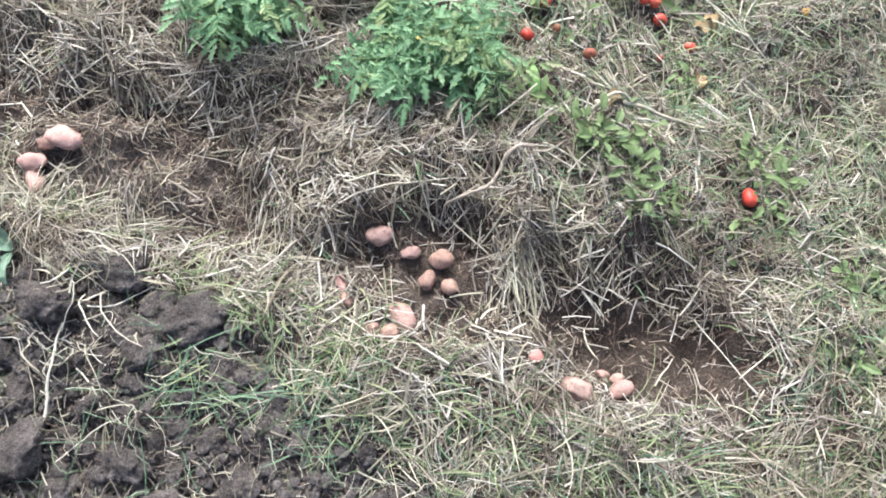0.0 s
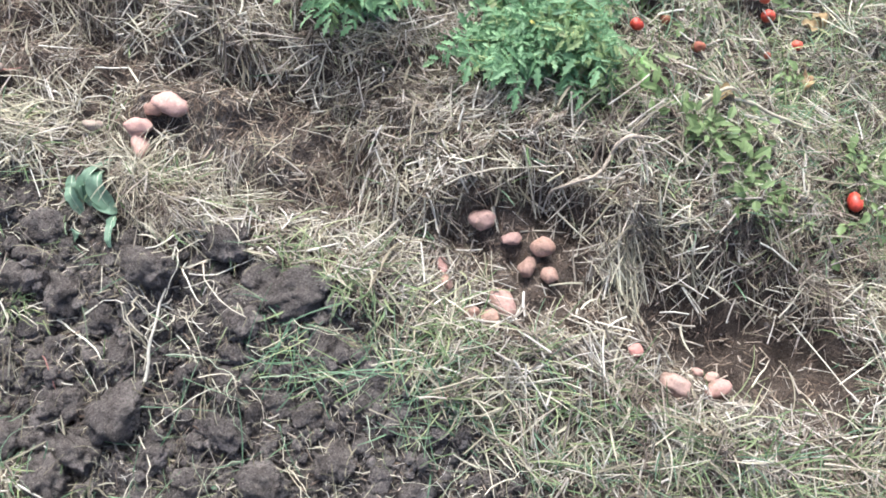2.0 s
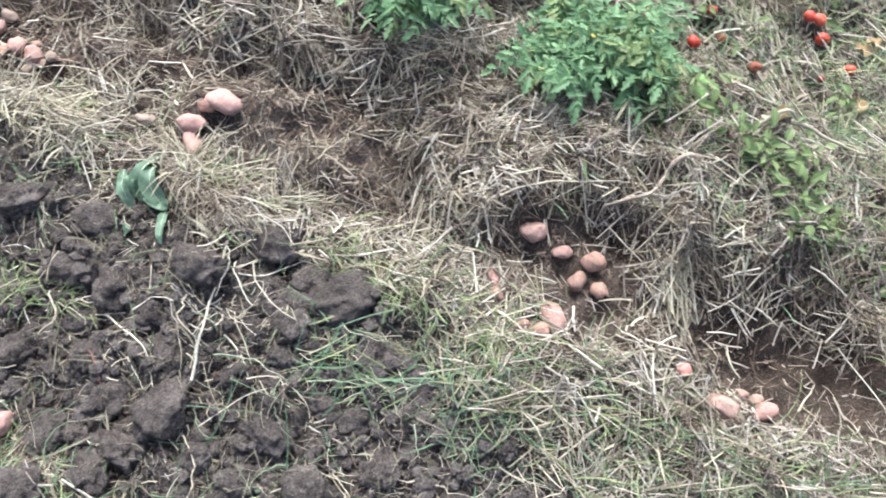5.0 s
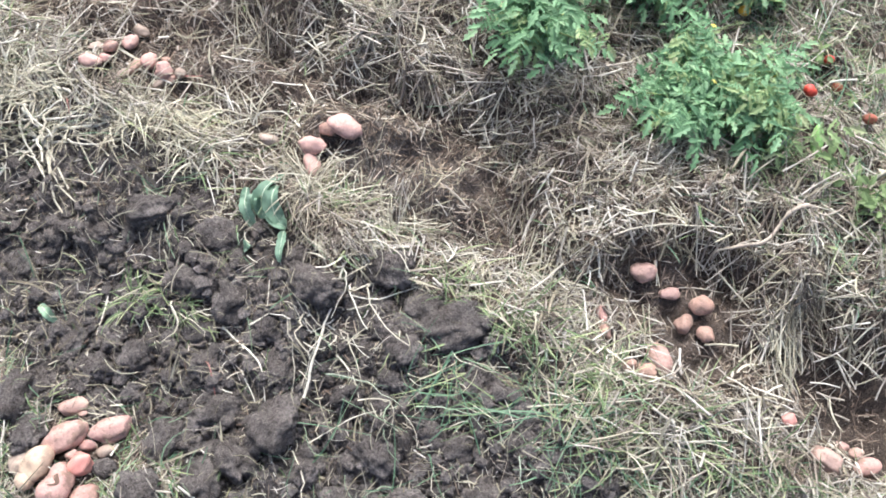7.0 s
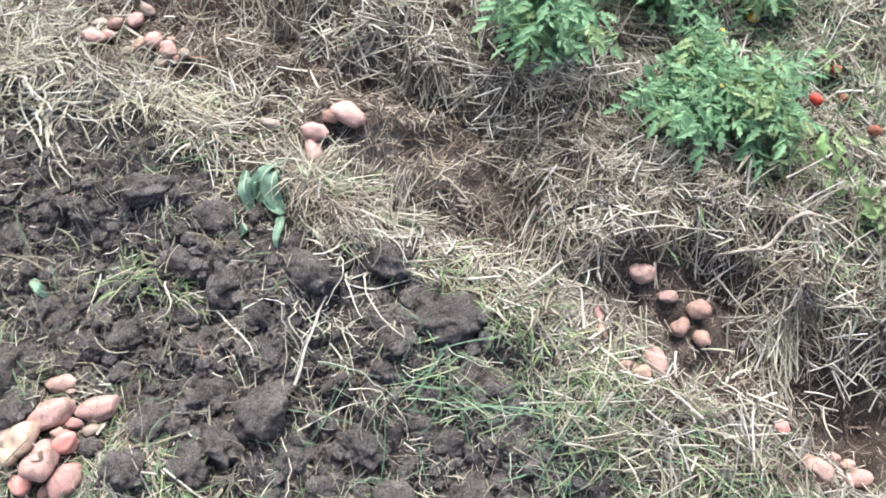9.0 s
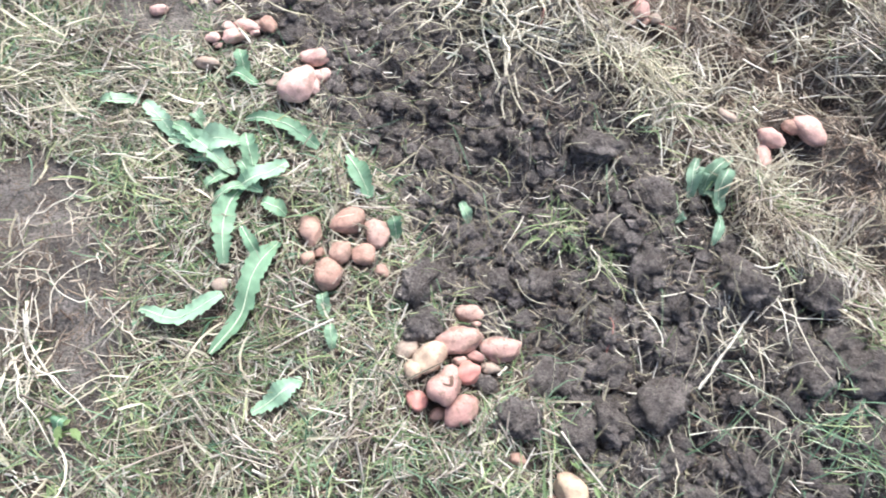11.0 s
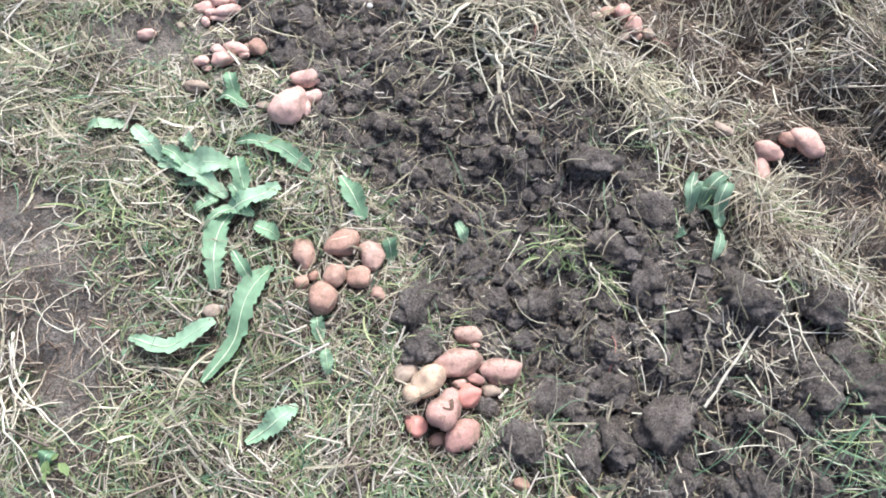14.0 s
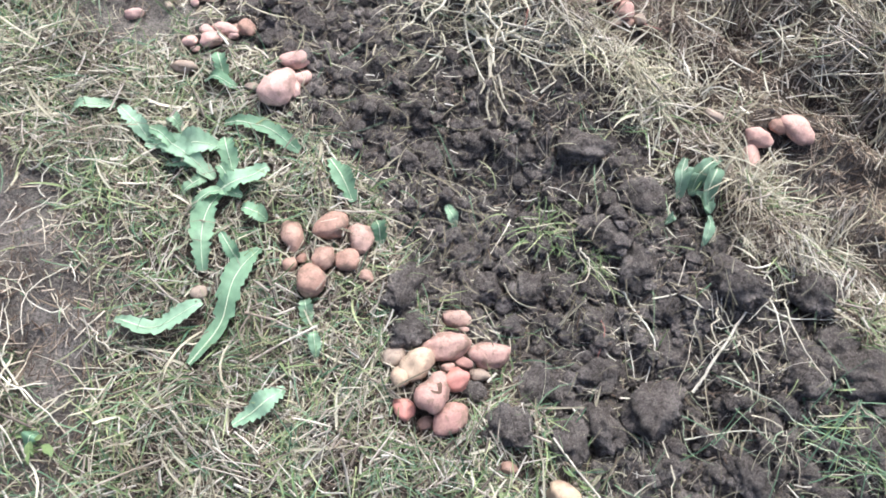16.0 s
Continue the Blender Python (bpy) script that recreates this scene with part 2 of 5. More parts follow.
GREEN = varied("green_grass", [(0.0, (0.10, 0.155, 0.07)), (0.3, (0.165, 0.235, 0.105)), (0.6, (0.24, 0.31, 0.15)), (0.8, (0.34, 0.395, 0.20)), (1.0, (0.44, 0.465, 0.265))], 0.55, speck=0.25, scale=90, glow=0.25, patch=0.28)
COOL = varied("bluish_grass", [(0.0, (0.075, 0.15, 0.09)), (0.5, (0.16, 0.27, 0.165)), (1.0, (0.29, 0.40, 0.245))], 0.55, speck=0.25, scale=90, glow=0.25, patch=0.28)
POTATO = varied("pink_potato_skin", [(0.0, (0.48, 0.275, 0.235)), (0.35, (0.535, 0.335, 0.28)), (0.7, (0.57, 0.39, 0.32)), (1.0, (0.51, 0.31, 0.265))], 0.6, "object", 0.34, 90, 0.8, dirt=0.75, spec=0.25)
PALE = varied("pale_pink_potato_skin", [(0.0, (0.55, 0.32, 0.27)), (0.5, (0.61, 0.39, 0.33)), (1.0, (0.575, 0.355, 0.30))], 0.6, "object", 0.28, 90, 0.7, dirt=0.5, spec=0.25)
# Paler copy for the far heaps: haze and brightness put into the skin colour.
HAZED = varied("hazed_pink_potato_skin", [(0.0, (0.62, 0.39, 0.335)), (0.5, (0.68, 0.46, 0.40)), (1.0, (0.65, 0.425, 0.365))], 0.58, "object", 0.26, 90, 0.6, dirt=0.4, spec=0.3)
BUFF = varied("buff_potato_skin", [(0.0, (0.43, 0.26, 0.20)), (0.5, (0.495, 0.32, 0.245)), (1.0, (0.42, 0.27, 0.215))], 0.62, "object", 0.34, 90, 0.8, dirt=0.75, spec=0.25)
ROSE = varied("rose_potato_skin", [(0.0, (0.56, 0.25, 0.205)), (1.0, (0.61, 0.29, 0.24))], 0.5, "object", 0.16, 90, 0.2, dirt=0.35, spec=0.4)
YELLOW = varied("yellow_potato_skin", [(0.0, (0.51, 0.38, 0.26)), (1.0, (0.55, 0.415, 0.30))], 0.55, "object", 0.26, 70, 0.4, dirt=0.6, spec=0.3)
DULL = varied("earthy_potato_skin", [(0.0, (0.36, 0.28, 0.22)), (1.0, (0.44, 0.35, 0.28))], 0.7, "object", 0.3, 90, 0.3, dirt=0.7, spec=0.3)
SCAR = varied("potato_scar", [(0.0, (0.10, 0.06, 0.045)), (1.0, (0.16, 0.10, 0.07))], 0.8, "object", 0.4, 120, 0.4)
TOMATO = varied("tomato_skin", [(0.0, (0.46, 0.045, 0.03)), (0.7, (0.54, 0.07, 0.04)), (1.0, (0.50, 0.10, 0.055))], 0.42, "object", 0.1, 60, 0.03, spec=0.5)
SPOILT = varied("spoilt_tomato_skin", [(0.0, (0.26, 0.07, 0.05)), (1.0, (0.34, 0.12, 0.07))], 0.6, "object", 0.3, 60, 0.2)
ORANGE = varied("unripe_tomato_skin", [(0.0, (0.72, 0.42, 0.05)), (1.0, (0.74, 0.36, 0.06))], 0.3, "object", 0.15, 60, 0.05)
LEAF = varied("tomato_leaf", [(0.0, (0.11, 0.22, 0.115)), (0.4, (0.20, 0.37, 0.185)), (0.75, (0.29, 0.48, 0.25)), (1.0, (0.39, 0.56, 0.31))], 0.5, speck=0.3, scale=70, glow=0.4, patch=0.15)
FRESH = varied("fresh_leaf", [(0.0, (0.17, 0.265, 0.105)), (0.35, (0.26, 0.375, 0.155)), (0.7, (0.36, 0.46, 0.21)), (0.9, (0.46, 0.53, 0.28)), (1.0, (0.44, 0.39, 0.24))], 0.55, speck=0.35, scale=70, bumps=0.6, glow=0.3, patch=0.2)
BLUISH = varied("bluish_leaf", [(0.0, (0.19, 0.33, 0.20)), (0.5, (0.26, 0.42, 0.26)), (1.0, (0.35, 0.51, 0.33))], 0.5, "object", 0.35, 35, 0.4, glow=0.2)
PALELEAF = varied("light_green_leaf", [(0.0, (0.27, 0.44, 0.28)), (0.5, (0.33, 0.51, 0.34)), (1.0, (0.40, 0.57, 0.40))], 0.5, "object", 0.35, 35, 0.4, glow=0.25)
DOCK = varied("wilted_leaf", [(0.0, (0.27, 0.42, 0.29)), (0.5, (0.34, 0.50, 0.35)), (1.0, (0.43, 0.57, 0.42))], 0.5, "object", 0.35, 35, 0.5, glow=0.4)
RIB = varied("leaf_rib", [(0.0, (0.52, 0.60, 0.42)), (1.0, (0.62, 0.68, 0.52))], 0.5, "object", 0.15, 90, 0.1)
CUCUMBER = varied("cucumber_skin", [(0.0, (0.24, 0.43, 0.13)), (1.0, (0.27, 0.47, 0.15))], 0.45, "object", 0.25, 60, 0.3, spec=0.35)
STEM = varied("green_stem", [(0.0, (0.16, 0.24, 0.08)), (1.0, (0.26, 0.32, 0.13))], 0.6, "object", 0.25, 90, 0.2)
STALK = varied("pale_dry_stalk", [(0.0, (0.50, 0.45, 0.34)), (0.5, (0.61, 0.565, 0.45)), (1.0, (0.72, 0.69, 0.58))], 0.65, "object", 0.28, 120, 0.4)
ROOT = varied("grey_root_bark", [(0.0, (0.40, 0.34, 0.27)), (1.0, (0.46, 0.39, 0.31))], 0.75, "object", 0.4, 150, 0.6)
DEAD = varied("dead_leaf", [(0.0, (0.34, 0.22, 0.12)), (1.0, (0.56, 0.42, 0.22))], 0.7, "object", 0.4, 60, 0.4, glow=0.1)
SPROUT = varied("reddish_sprout", [(0.0, (0.36, 0.16, 0.14)), (1.0, (0.44, 0.22, 0.18))], 0.6, "object", 0.3, 120, 0.3)
WHITE = varied("bleached_chip", [(0.0, (0.74, 0.72, 0.66)), (1.0, (0.78, 0.76, 0.72))], 0.6, "object", 0.2, 90, 0.2)
HAY = varied("matted_hay", [(0.0, (0.13, 0.112, 0.075)), (0.4, (0.24, 0.215, 0.148)), (0.75, (0.36, 0.338, 0.24)), (1.0, (0.50, 0.475, 0.355))], 0.75, speck=0.3, scale=120, patch=0.3)
WISP = varied("pale_green_stem", [(0.0, (0.24, 0.32, 0.20)), (0.5, (0.37, 0.45, 0.31)), (1.0, (0.52, 0.58, 0.44))], 0.6, speck=0.25, scale=90, glow=0.2, patch=0.2)
LITTER = varied("rotted_leaf_litter", [(0.0, (0.12, 0.085, 0.06)), (0.4, (0.23, 0.185, 0.145)), (0.75, (0.36, 0.32, 0.27)), (1.0, (0.46, 0.43, 0.36))], 0.75, speck=0.4, scale=90, bumps=0.5, glow=0.1, patch=0.3)
PETAL = varied("yellow_petal", [(0.0, (0.72, 0.60, 0.12)), (1.0, (0.76, 0.66, 0.20))], 0.5, "object", 0.15, 90, 0.1, glow=0.2)


# ---- building ----
def mesh_of(name, verts, faces, material, smooth=True):
    """A mesh from arrays of corners and of equal-sided faces."""
    verts, faces = np.asarray(verts, np.float32).reshape(-1, 3), np.asarray(faces, np.int32)
    me = bpy.data.meshes.new(name)
    n, k = faces.shape
    me.vertices.add(len(verts)), me.loops.add(n * k), me.polygons.add(n)
    me.vertices.foreach_set("co", verts.ravel())
    me.loops.foreach_set("vertex_index", faces.ravel())
    me.polygons.foreach_set("loop_start", np.arange(0, n * k, k, dtype=np.int32))
    me.update(calc_edges=True)
    me.polygons.foreach_set("use_smooth", np.full(n, smooth))
    me.materials.append(material)
    return me


def part(name, bm, material, parent, label="", smooth=True):
    """Link a bmesh as one mesh object under a thing or a part."""
    me = bpy.data.meshes.new(name)
    bm.to_mesh(me)
    bm.free()
    me.materials.append(material)
    me.polygons.foreach_set("use_smooth", np.full(len(me.polygons), smooth))
    ob = new(name, me)
    ob.parent = parent
    return tagged(ob, label)


def sweep(paths, widths, sides, flat=False):
    """Corners and faces of N strands: paths N x K x 3, widths N x K. Tubes of so many sides, or folded blades."""
    n, k, _ = paths.shape
    t = np.gradient(paths, axis=1)
    t /= np.linalg.norm(t, axis=2, keepdims=True) + 1e-9
    side = np.cross(t, (0, 0, 1.0))
    side[np.linalg.norm(side, axis=2) < 0.05] = (1, 0, 0)
    side /= np.linalg.norm(side, axis=2, keepdims=True)
    up = np.cross(side, t)
    if flat:
        ring = [(-0.5, 0.12), (0.0, -0.08), (0.5, 0.12)]
    else:
        ring = [(0.5 * math.cos(a), 0.5 * math.sin(a)) for a in np.arange(sides) * 2 * math.pi / sides + 0.5]
    m = len(ring)
    co = np.stack([paths + widths[..., None] * (a * side + b * up) for a, b in ring], 2)
    at = np.arange(n * k * m).reshape(n, k, m)
    nxt = at[:, :, 1:] if flat else np.roll(at, -1, axis=2)
    cur = at[:, :, :-1] if flat else at
    faces = np.stack([cur[:, :-1], nxt[:, :-1], nxt[:, 1:], cur[:, 1:]], -1).reshape(-1, 4)
    return co.reshape(-1, 3), faces


def lying(x, y, turn, length, loft, rng, k=4, bend=0.25):
    """Paths of strands that lie on the soil, with each end lifted a little, up to loft."""
    u = np.linspace(-0.5, 0.5, k)[None]
    d, e = np.stack([np.cos(turn), np.sin(turn)], 1), np.stack([-np.sin(turn), np.cos(turn)], 1)
    bow = (rng.normal(0, bend, len(x)) * length)[:, None] * (u * u - 0.08)
    px = x[:, None] + d[:, :1] * length[:, None] * u + e[:, :1] * bow
    py = y[:, None] + d[:, 1:] * length[:, None] * u + e[:, 1:] * bow
    g = ground_z(px, py)
    low = (loft * rng.random(len(x)) ** 1.4)[:, None]
    tip = low + np.abs(rng.normal(0, 1, (len(x), 1))) * 0.10 * length[:, None] + 0.4 * length[:, None] * (rng.random((len(x), 1)) < 0.12)
    z = (g[:, :1] + low) * (0.5 - u) + (g[:, -1:] + tip) * (0.5 + u)
    return np.stack([px, py, np.maximum(z, g + 0.0015 + 0.4 * low)], 2)


def rising(x, y, turn, length, start, end, rng, k=6, sway=0.28):
    """Paths of blades that stand up and arch over; start and end are angles from upright."""
    u = (np.arange(k) / (k - 1))[None]
    a = start[:, None] + (end - start)[:, None] * u
    step = (length / (k - 1))[:, None]
    run, up = np.cumsum(np.sin(a) * step, 1) - np.sin(a[:, :1]) * step, np.cumsum(np.cos(a) * step, 1) - np.cos(a[:, :1]) * step
    swing = turn[:, None] + rng.normal(0, sway, (len(x), 1)) * u
    px, py = x[:, None] + np.cos(swing) * run, y[:, None] + np.sin(swing) * run
    z = ground_z(x, y)[:, None] - 0.004 + up
    return np.stack([px, py, np.maximum(z, ground_z(px, py) + 0.003 * (u > 0) - 0.004)], 2)


def in_view(x, y):
    """The stretch of the plot that the camera sees, with a margin; detail stays inside."""
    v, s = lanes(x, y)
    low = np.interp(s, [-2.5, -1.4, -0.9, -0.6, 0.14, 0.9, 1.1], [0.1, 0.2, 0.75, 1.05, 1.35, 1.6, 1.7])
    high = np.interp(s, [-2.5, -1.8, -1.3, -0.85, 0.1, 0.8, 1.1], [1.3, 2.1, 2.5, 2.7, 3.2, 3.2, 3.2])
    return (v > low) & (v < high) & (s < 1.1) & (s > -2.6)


HEAPS = []


def steep(x, y):
    """1 on the walls of the pits and the bank's edge, where little litter holds."""
    i = np.clip(np.searchsorted(GX, x), 0, len(GX) - 1)
    j = np.clip(np.searchsorted(GY, y), 0, len(GY) - 1)
    return rise(SLOPE[j, i], 0.8, 0.15)




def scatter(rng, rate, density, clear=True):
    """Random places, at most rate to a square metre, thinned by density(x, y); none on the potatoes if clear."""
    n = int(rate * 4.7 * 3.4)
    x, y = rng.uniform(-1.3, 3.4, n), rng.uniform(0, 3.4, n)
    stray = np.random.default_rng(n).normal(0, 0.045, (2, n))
    keep = in_view(x + stray[0], y + stray[1]) & (rng.random(n) < density(x, y))
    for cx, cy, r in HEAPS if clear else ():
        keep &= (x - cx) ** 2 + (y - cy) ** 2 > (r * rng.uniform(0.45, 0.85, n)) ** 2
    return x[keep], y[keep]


def clear_of(paths, rng, share=0.16):
    """Leave out strands that would lie across a potato or tomato, but for a small share."""
    bad = np.zeros(len(paths), bool)
    for cx, cy, r in HEAPS:
        d = (paths[:, :, 0] - cx) ** 2 + (paths[:, :, 1] - cy + 0.3 * r) ** 2
        bad |= (d < (0.66 * r) ** 2).any(1)
    return ~bad | (rng.random(len(paths)) < share)


def stuff(name, paths, widths, sides, material, label, category, flat=False, clear=True):
    keep = clear_of(paths, np.random.default_rng(len(paths))) | (not clear)
    co, faces = sweep(paths[keep], widths[keep], sides, flat)
    ob = new(name, mesh_of(name, co, faces, material))
    return tagged(ob, label, category, kind="stuff")


# ---- ground ----
at = np.arange(len(GX) * len(GY)).reshape(len(GY), len(GX))
quads = np.stack([at[:-1, :-1], at[:-1, 1:], at[1:, 1:], at[1:, :-1]], -1).reshape(-1, 4)
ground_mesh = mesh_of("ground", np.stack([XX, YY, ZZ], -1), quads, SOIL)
ground_mesh.attributes.new("dug", "FLOAT", "POINT").data.foreach_set("value", DUG.astype(np.float32).ravel())
path_soil = 0.6 * np.exp(-(((0.8 * XX + 0.6 * YY - 1.95) / 0.09) ** 2 + ((0.6 * XX - 0.8 * YY + 0.74) / 0.2) ** 2))
ground_mesh.attributes.new("trodden", "FLOAT", "POINT").data.foreach_set("value", np.clip(1 - worn(XX, YY) + path_soil, 0, 1).astype(np.float32).ravel())
# Moist end of the strip, with the deep pit's shade added to its mask.
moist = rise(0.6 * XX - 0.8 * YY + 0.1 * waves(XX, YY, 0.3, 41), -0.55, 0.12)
ground_mesh.attributes.new("damp_shade", "FLOAT", "POINT").data.foreach_set("value", (moist * DUG + np.exp(-(((0.8 * XX + 0.6 * YY - 2.08) / 0.14) ** 2 + ((0.6 * XX - 0.8 * YY - 0.42) / 0.2) ** 2) ** 2)).astype(np.float32).ravel())
tagged(new("ground", ground_mesh), "dark garden soil with a freshly dug strip and shallow pits", "ground", kind="structure")


# ---- potatoes ----
def lump(bm, rng, radii, rough, detail=3):
    """An uneven rounded body, wider to one end."""
    bmesh.ops.create_icosphere(bm, subdivisions=detail, radius=1)
    o = Vector(rng.uniform(-50, 50, 3))
    fat = rng.uniform(-0.14, 0.14)
    for w in bm.verts:
        p = w.co.copy()
        n = noise.noise(p * 0.9 + o) * rough + noise.noise(p * 2.0 + o) * rough * 0.55
        p *= 1 + n
        p.y *= 1 + fat * p.x
        p.z *= 1 + fat * p.x
        w.co = Vector((p.x * radii[0], p.y * radii[1], p.z * radii[2]))


def eyes(bm, rng, radii, count):
    """Press shallow eyes into a tuber."""
    for _ in range(count):
        a, h = rng.uniform(0, 6.28), rng.uniform(-0.8, 0.8)
        e = Vector((h, math.sqrt(1 - h * h) * math.cos(a), math.sqrt(1 - h * h) * math.sin(a)))
        for w in bm.verts:
            d = (Vector((w.co.x / radii[0], w.co.y / radii[1], w.co.z / radii[2])) - e).length
            if d < 0.22:
                w.co *= 1 - 0.13 * (1 - d / 0.22)


def potato(row, k, material, label, group, lift=0.0, knob=False, hole=False):
    x, y, length, width, turn = row
    rng = np.random.default_rng(500 + k)
    radii = (length / 2, width / 2, width * 0.46)
    bm = bmesh.new()
    lump(bm, rng, radii, 0.34)
    if knob:
        extra = bmesh.new()
        lump(extra, rng, (width * 0.42, width * 0.36, width * 0.34), 0.12)
        bmesh.ops.translate(extra, vec=(-length * 0.46, width * 0.2, -width * 0.06), verts=extra.verts)
        tmp = bpy.data.meshes.new("knob")
        extra.to_mesh(tmp)
        extra.free()
        bm.from_mesh(tmp)
        for w in bm.verts:
            d = math.hypot(w.co.x + 0.2 * length, w.co.y - 0.05 * width) / (0.2 * width)
            if w.co.z > 0 and d < 1:
                w.co.z -= 0.2 * width * (1 - d * d)
    eyes(bm, rng, radii, 7)
    ob = part("potato", bm, material, None)
    reach = np.array([(a, b) for a in (-0.6, 0, 0.6) for b in (-0.6, 0, 0.6)])
    c, s = math.cos(radians(turn)), math.sin(radians(turn))
    px, py = reach[:, 0] * radii[0], reach[:, 1] * radii[1]
    floor = float(np.mean(np.sort(ground_z(x + px * c - py * s, y + px * s + py * c))[-5:]))
    ob.matrix_world = pose(x, y, floor + radii[2] * 0.66 + lift, rng.uniform(-12, 12), rng.uniform(-8, 8), turn)
    tagged(ob, label, "potato", group)
    if hole:
        skin = np.array([w.co for w in ob.data.vertices if w.co.z > 0])
        bm = bmesh.new()
        rows = []
        for u in np.linspace(-1, 1, 13):
            half = width * 0.075 * math.sqrt(max(0.0, 1 - u * u)) * (1 + 0.35 * math.sin(5 * u)) + 0.0004
            mid = (length * (0.05 + 0.17 * u), width * (0.16 * u * u - 0.10 + 0.05 * math.sin(4 * u)))
            row = []
            for f in (-1, 0, 1):
                a, b = mid[0], mid[1] + f * half
                d = (skin[:, 0] - a) ** 2 + (skin[:, 1] - b) ** 2 + 1e-7
                near = np.argsort(d)[:5]
                row.append(bm.verts.new((a, b, float(np.average(skin[near, 2], weights=1 / d[near])) + (0.0012 if f else 0.0016))))
            rows.append(row)
        for a, b in zip(rows, rows[1:]):
            for f in (0, 1):
                bm.faces.new((a[f], b[f], b[f + 1], a[f + 1]))
        bmesh.ops.recalc_face_normals(bm, faces=bm.faces)
        part("scar", bm, SCAR, ob, "dark rotten split in the skin")
    HEAPS.append((x, y, 0.5 * math.sqrt(length * width) + 0.006))
    return ob


count = 0


def heap_of(rows, group, label, pick, skin=POTATO):
    """Lay a heap of potatoes; pick names the look of those that differ."""
    global count
    for k, row in enumerate(rows):
        material, text, more = pick.get(k, (skin, label, {}))
        potato(row, count, material, text, group, **more)
        count += 1


heap_of([(0.345, 1.542, 0.057, 0.037, 172), (0.319, 1.483, 0.093, 0.049, 10), (0.402, 1.467, 0.082, 0.049, 175), (0.353, 1.456, 0.036, 0.021, 157), (0.334, 1.421, 0.049, 0.042, 17), (0.379, 1.433, 0.04, 0.026, 167), (0.287, 1.395, 0.08, 0.063, 47), (0.318, 1.354, 0.072, 0.054, 36), (0.233, 1.379, 0.048, 0.035, 117), (0.262, 1.450, 0.070, 0.052, 48), (0.223, 1.476, 0.048, 0.039, 28), (0.273, 1.35, 0.038, 0.027, 17), (0.321, 1.448, 0.026, 0.019, 178), (0.358, 1.521, 0.018, 0.011, 178)], "potatoes by the dug strip", "pink-skinned potato smeared with soil, in a heap on grass",
        {4: (ROSE, "small rose-red potato in the heap on grass", {}), 8: (ROSE, "small rose-red potato at the heap's edge", {}), 5: (DULL, "small earthy grey potato beside the heap", {}),
         6: (POTATO, "large pink potato with a dark rotten split", {"lift": 0.014, "hole": True}), 9: (YELLOW, "knobbly yellow potato lying on the heap", {"lift": 0.018, "knob": True}),
         10: (DULL, "earthy potato under the heap's edge", {}), 11: (BUFF, "half-hidden buff potato at the heap's foot", {})})
heap_of([(0.039, 1.715, 0.073, 0.042, 104), (0.115, 1.724, 0.074, 0.049, 31), (0.169, 1.703, 0.055, 0.044, 106), (0.098, 1.665, 0.049, 0.046, 41), (0.145, 1.655, 0.046, 0.041, 178), (0.073, 1.62, 0.06, 0.054, 90), (0.035, 1.656, 0.028, 0.026, 178), (0.058, 1.67, 0.022, 0.02, 178), (0.177, 1.627, 0.033, 0.024, 156)], "potatoes on the grass", "buff pink potato in a small heap on dry grass",
        {k: (BUFF, "oblong buff pink potato in a small heap on dry grass", {}) for k in (0, 1)} | {k: (BUFF, "round buff potato in a small heap on dry grass", {}) for k in (3, 4, 5)} | {k: (BUFF, "tiny buff potato beside the heap on grass", {}) for k in (6, 7, 8)})
heap_of([(0.056, 2.074, 0.063, 0.035, 5), (0.02, 2.003, 0.083, 0.064, 55), (0.065, 2.035, 0.045, 0.033, 17), (0.052, 2.006, 0.039, 0.025, 98), (-0.032, 2.024, 0.033, 0.019, 167), (-0.168, 2.077, 0.05, 0.028, 167), (-0.132, 1.613, 0.032, 0.026, 178)], "potatoes at the strip's edge", "pink potato leaning in a small heap on grass",
        {1: (HAZED, "large blunt pink potato on dry grass", {}), 4: (DULL, "small earthy potato beside the heap", {}), 5: (DULL, "old tan potato sunk in the grass", {}), 6: (DULL, "brown spoilt potato among weed leaves", {})}, HAZED)
heap_of([(-0.113, 2.139, 0.052, 0.036, 14), (-0.158, 2.143, 0.031, 0.024, 179), (-0.15, 2.132, 0.021, 0.014, 179), (-0.125, 2.164, 0.031, 0.022, 166), (-0.087, 2.168, 0.054, 0.026, 160), (-0.042, 2.169, 0.041, 0.032, 115), (-0.073, 2.155, 0.026, 0.017, 11), (-0.062, 2.171, 0.032, 0.022, 144)], "potatoes in the far grass", "pale pink potato in a low heap on the grass",
        {5: (BUFF, "buff potato at the edge of the low heap", {}), 7: (DULL, "earthy potato in the low heap", {})}, HAZED)
heap_of([(-0.157, 2.288, 0.042, 0.025, 173), (-0.12, 2.296, 0.047, 0.027, 6), (-0.088, 2.291, 0.033, 0.017, 166), (-0.142, 2.269, 0.037, 0.025, 179), (-0.105, 2.267, 0.056, 0.025, 9), (-0.153, 2.244, 0.019, 0.02, 179), (-0.121, 2.253, 0.044, 0.012, 179), (-0.274, 2.221, 0.043, 0.024, 179), (-0.205, 2.241, 0.022, 0.017, 179)], "potatoes on bare soil", "pale pink potato in a far heap on soil", {8: (DULL, "tiny tan potato alone on bare soil", {}), 7: (HAZED, "single pale pink potato on bare soil", {})}, HAZED)
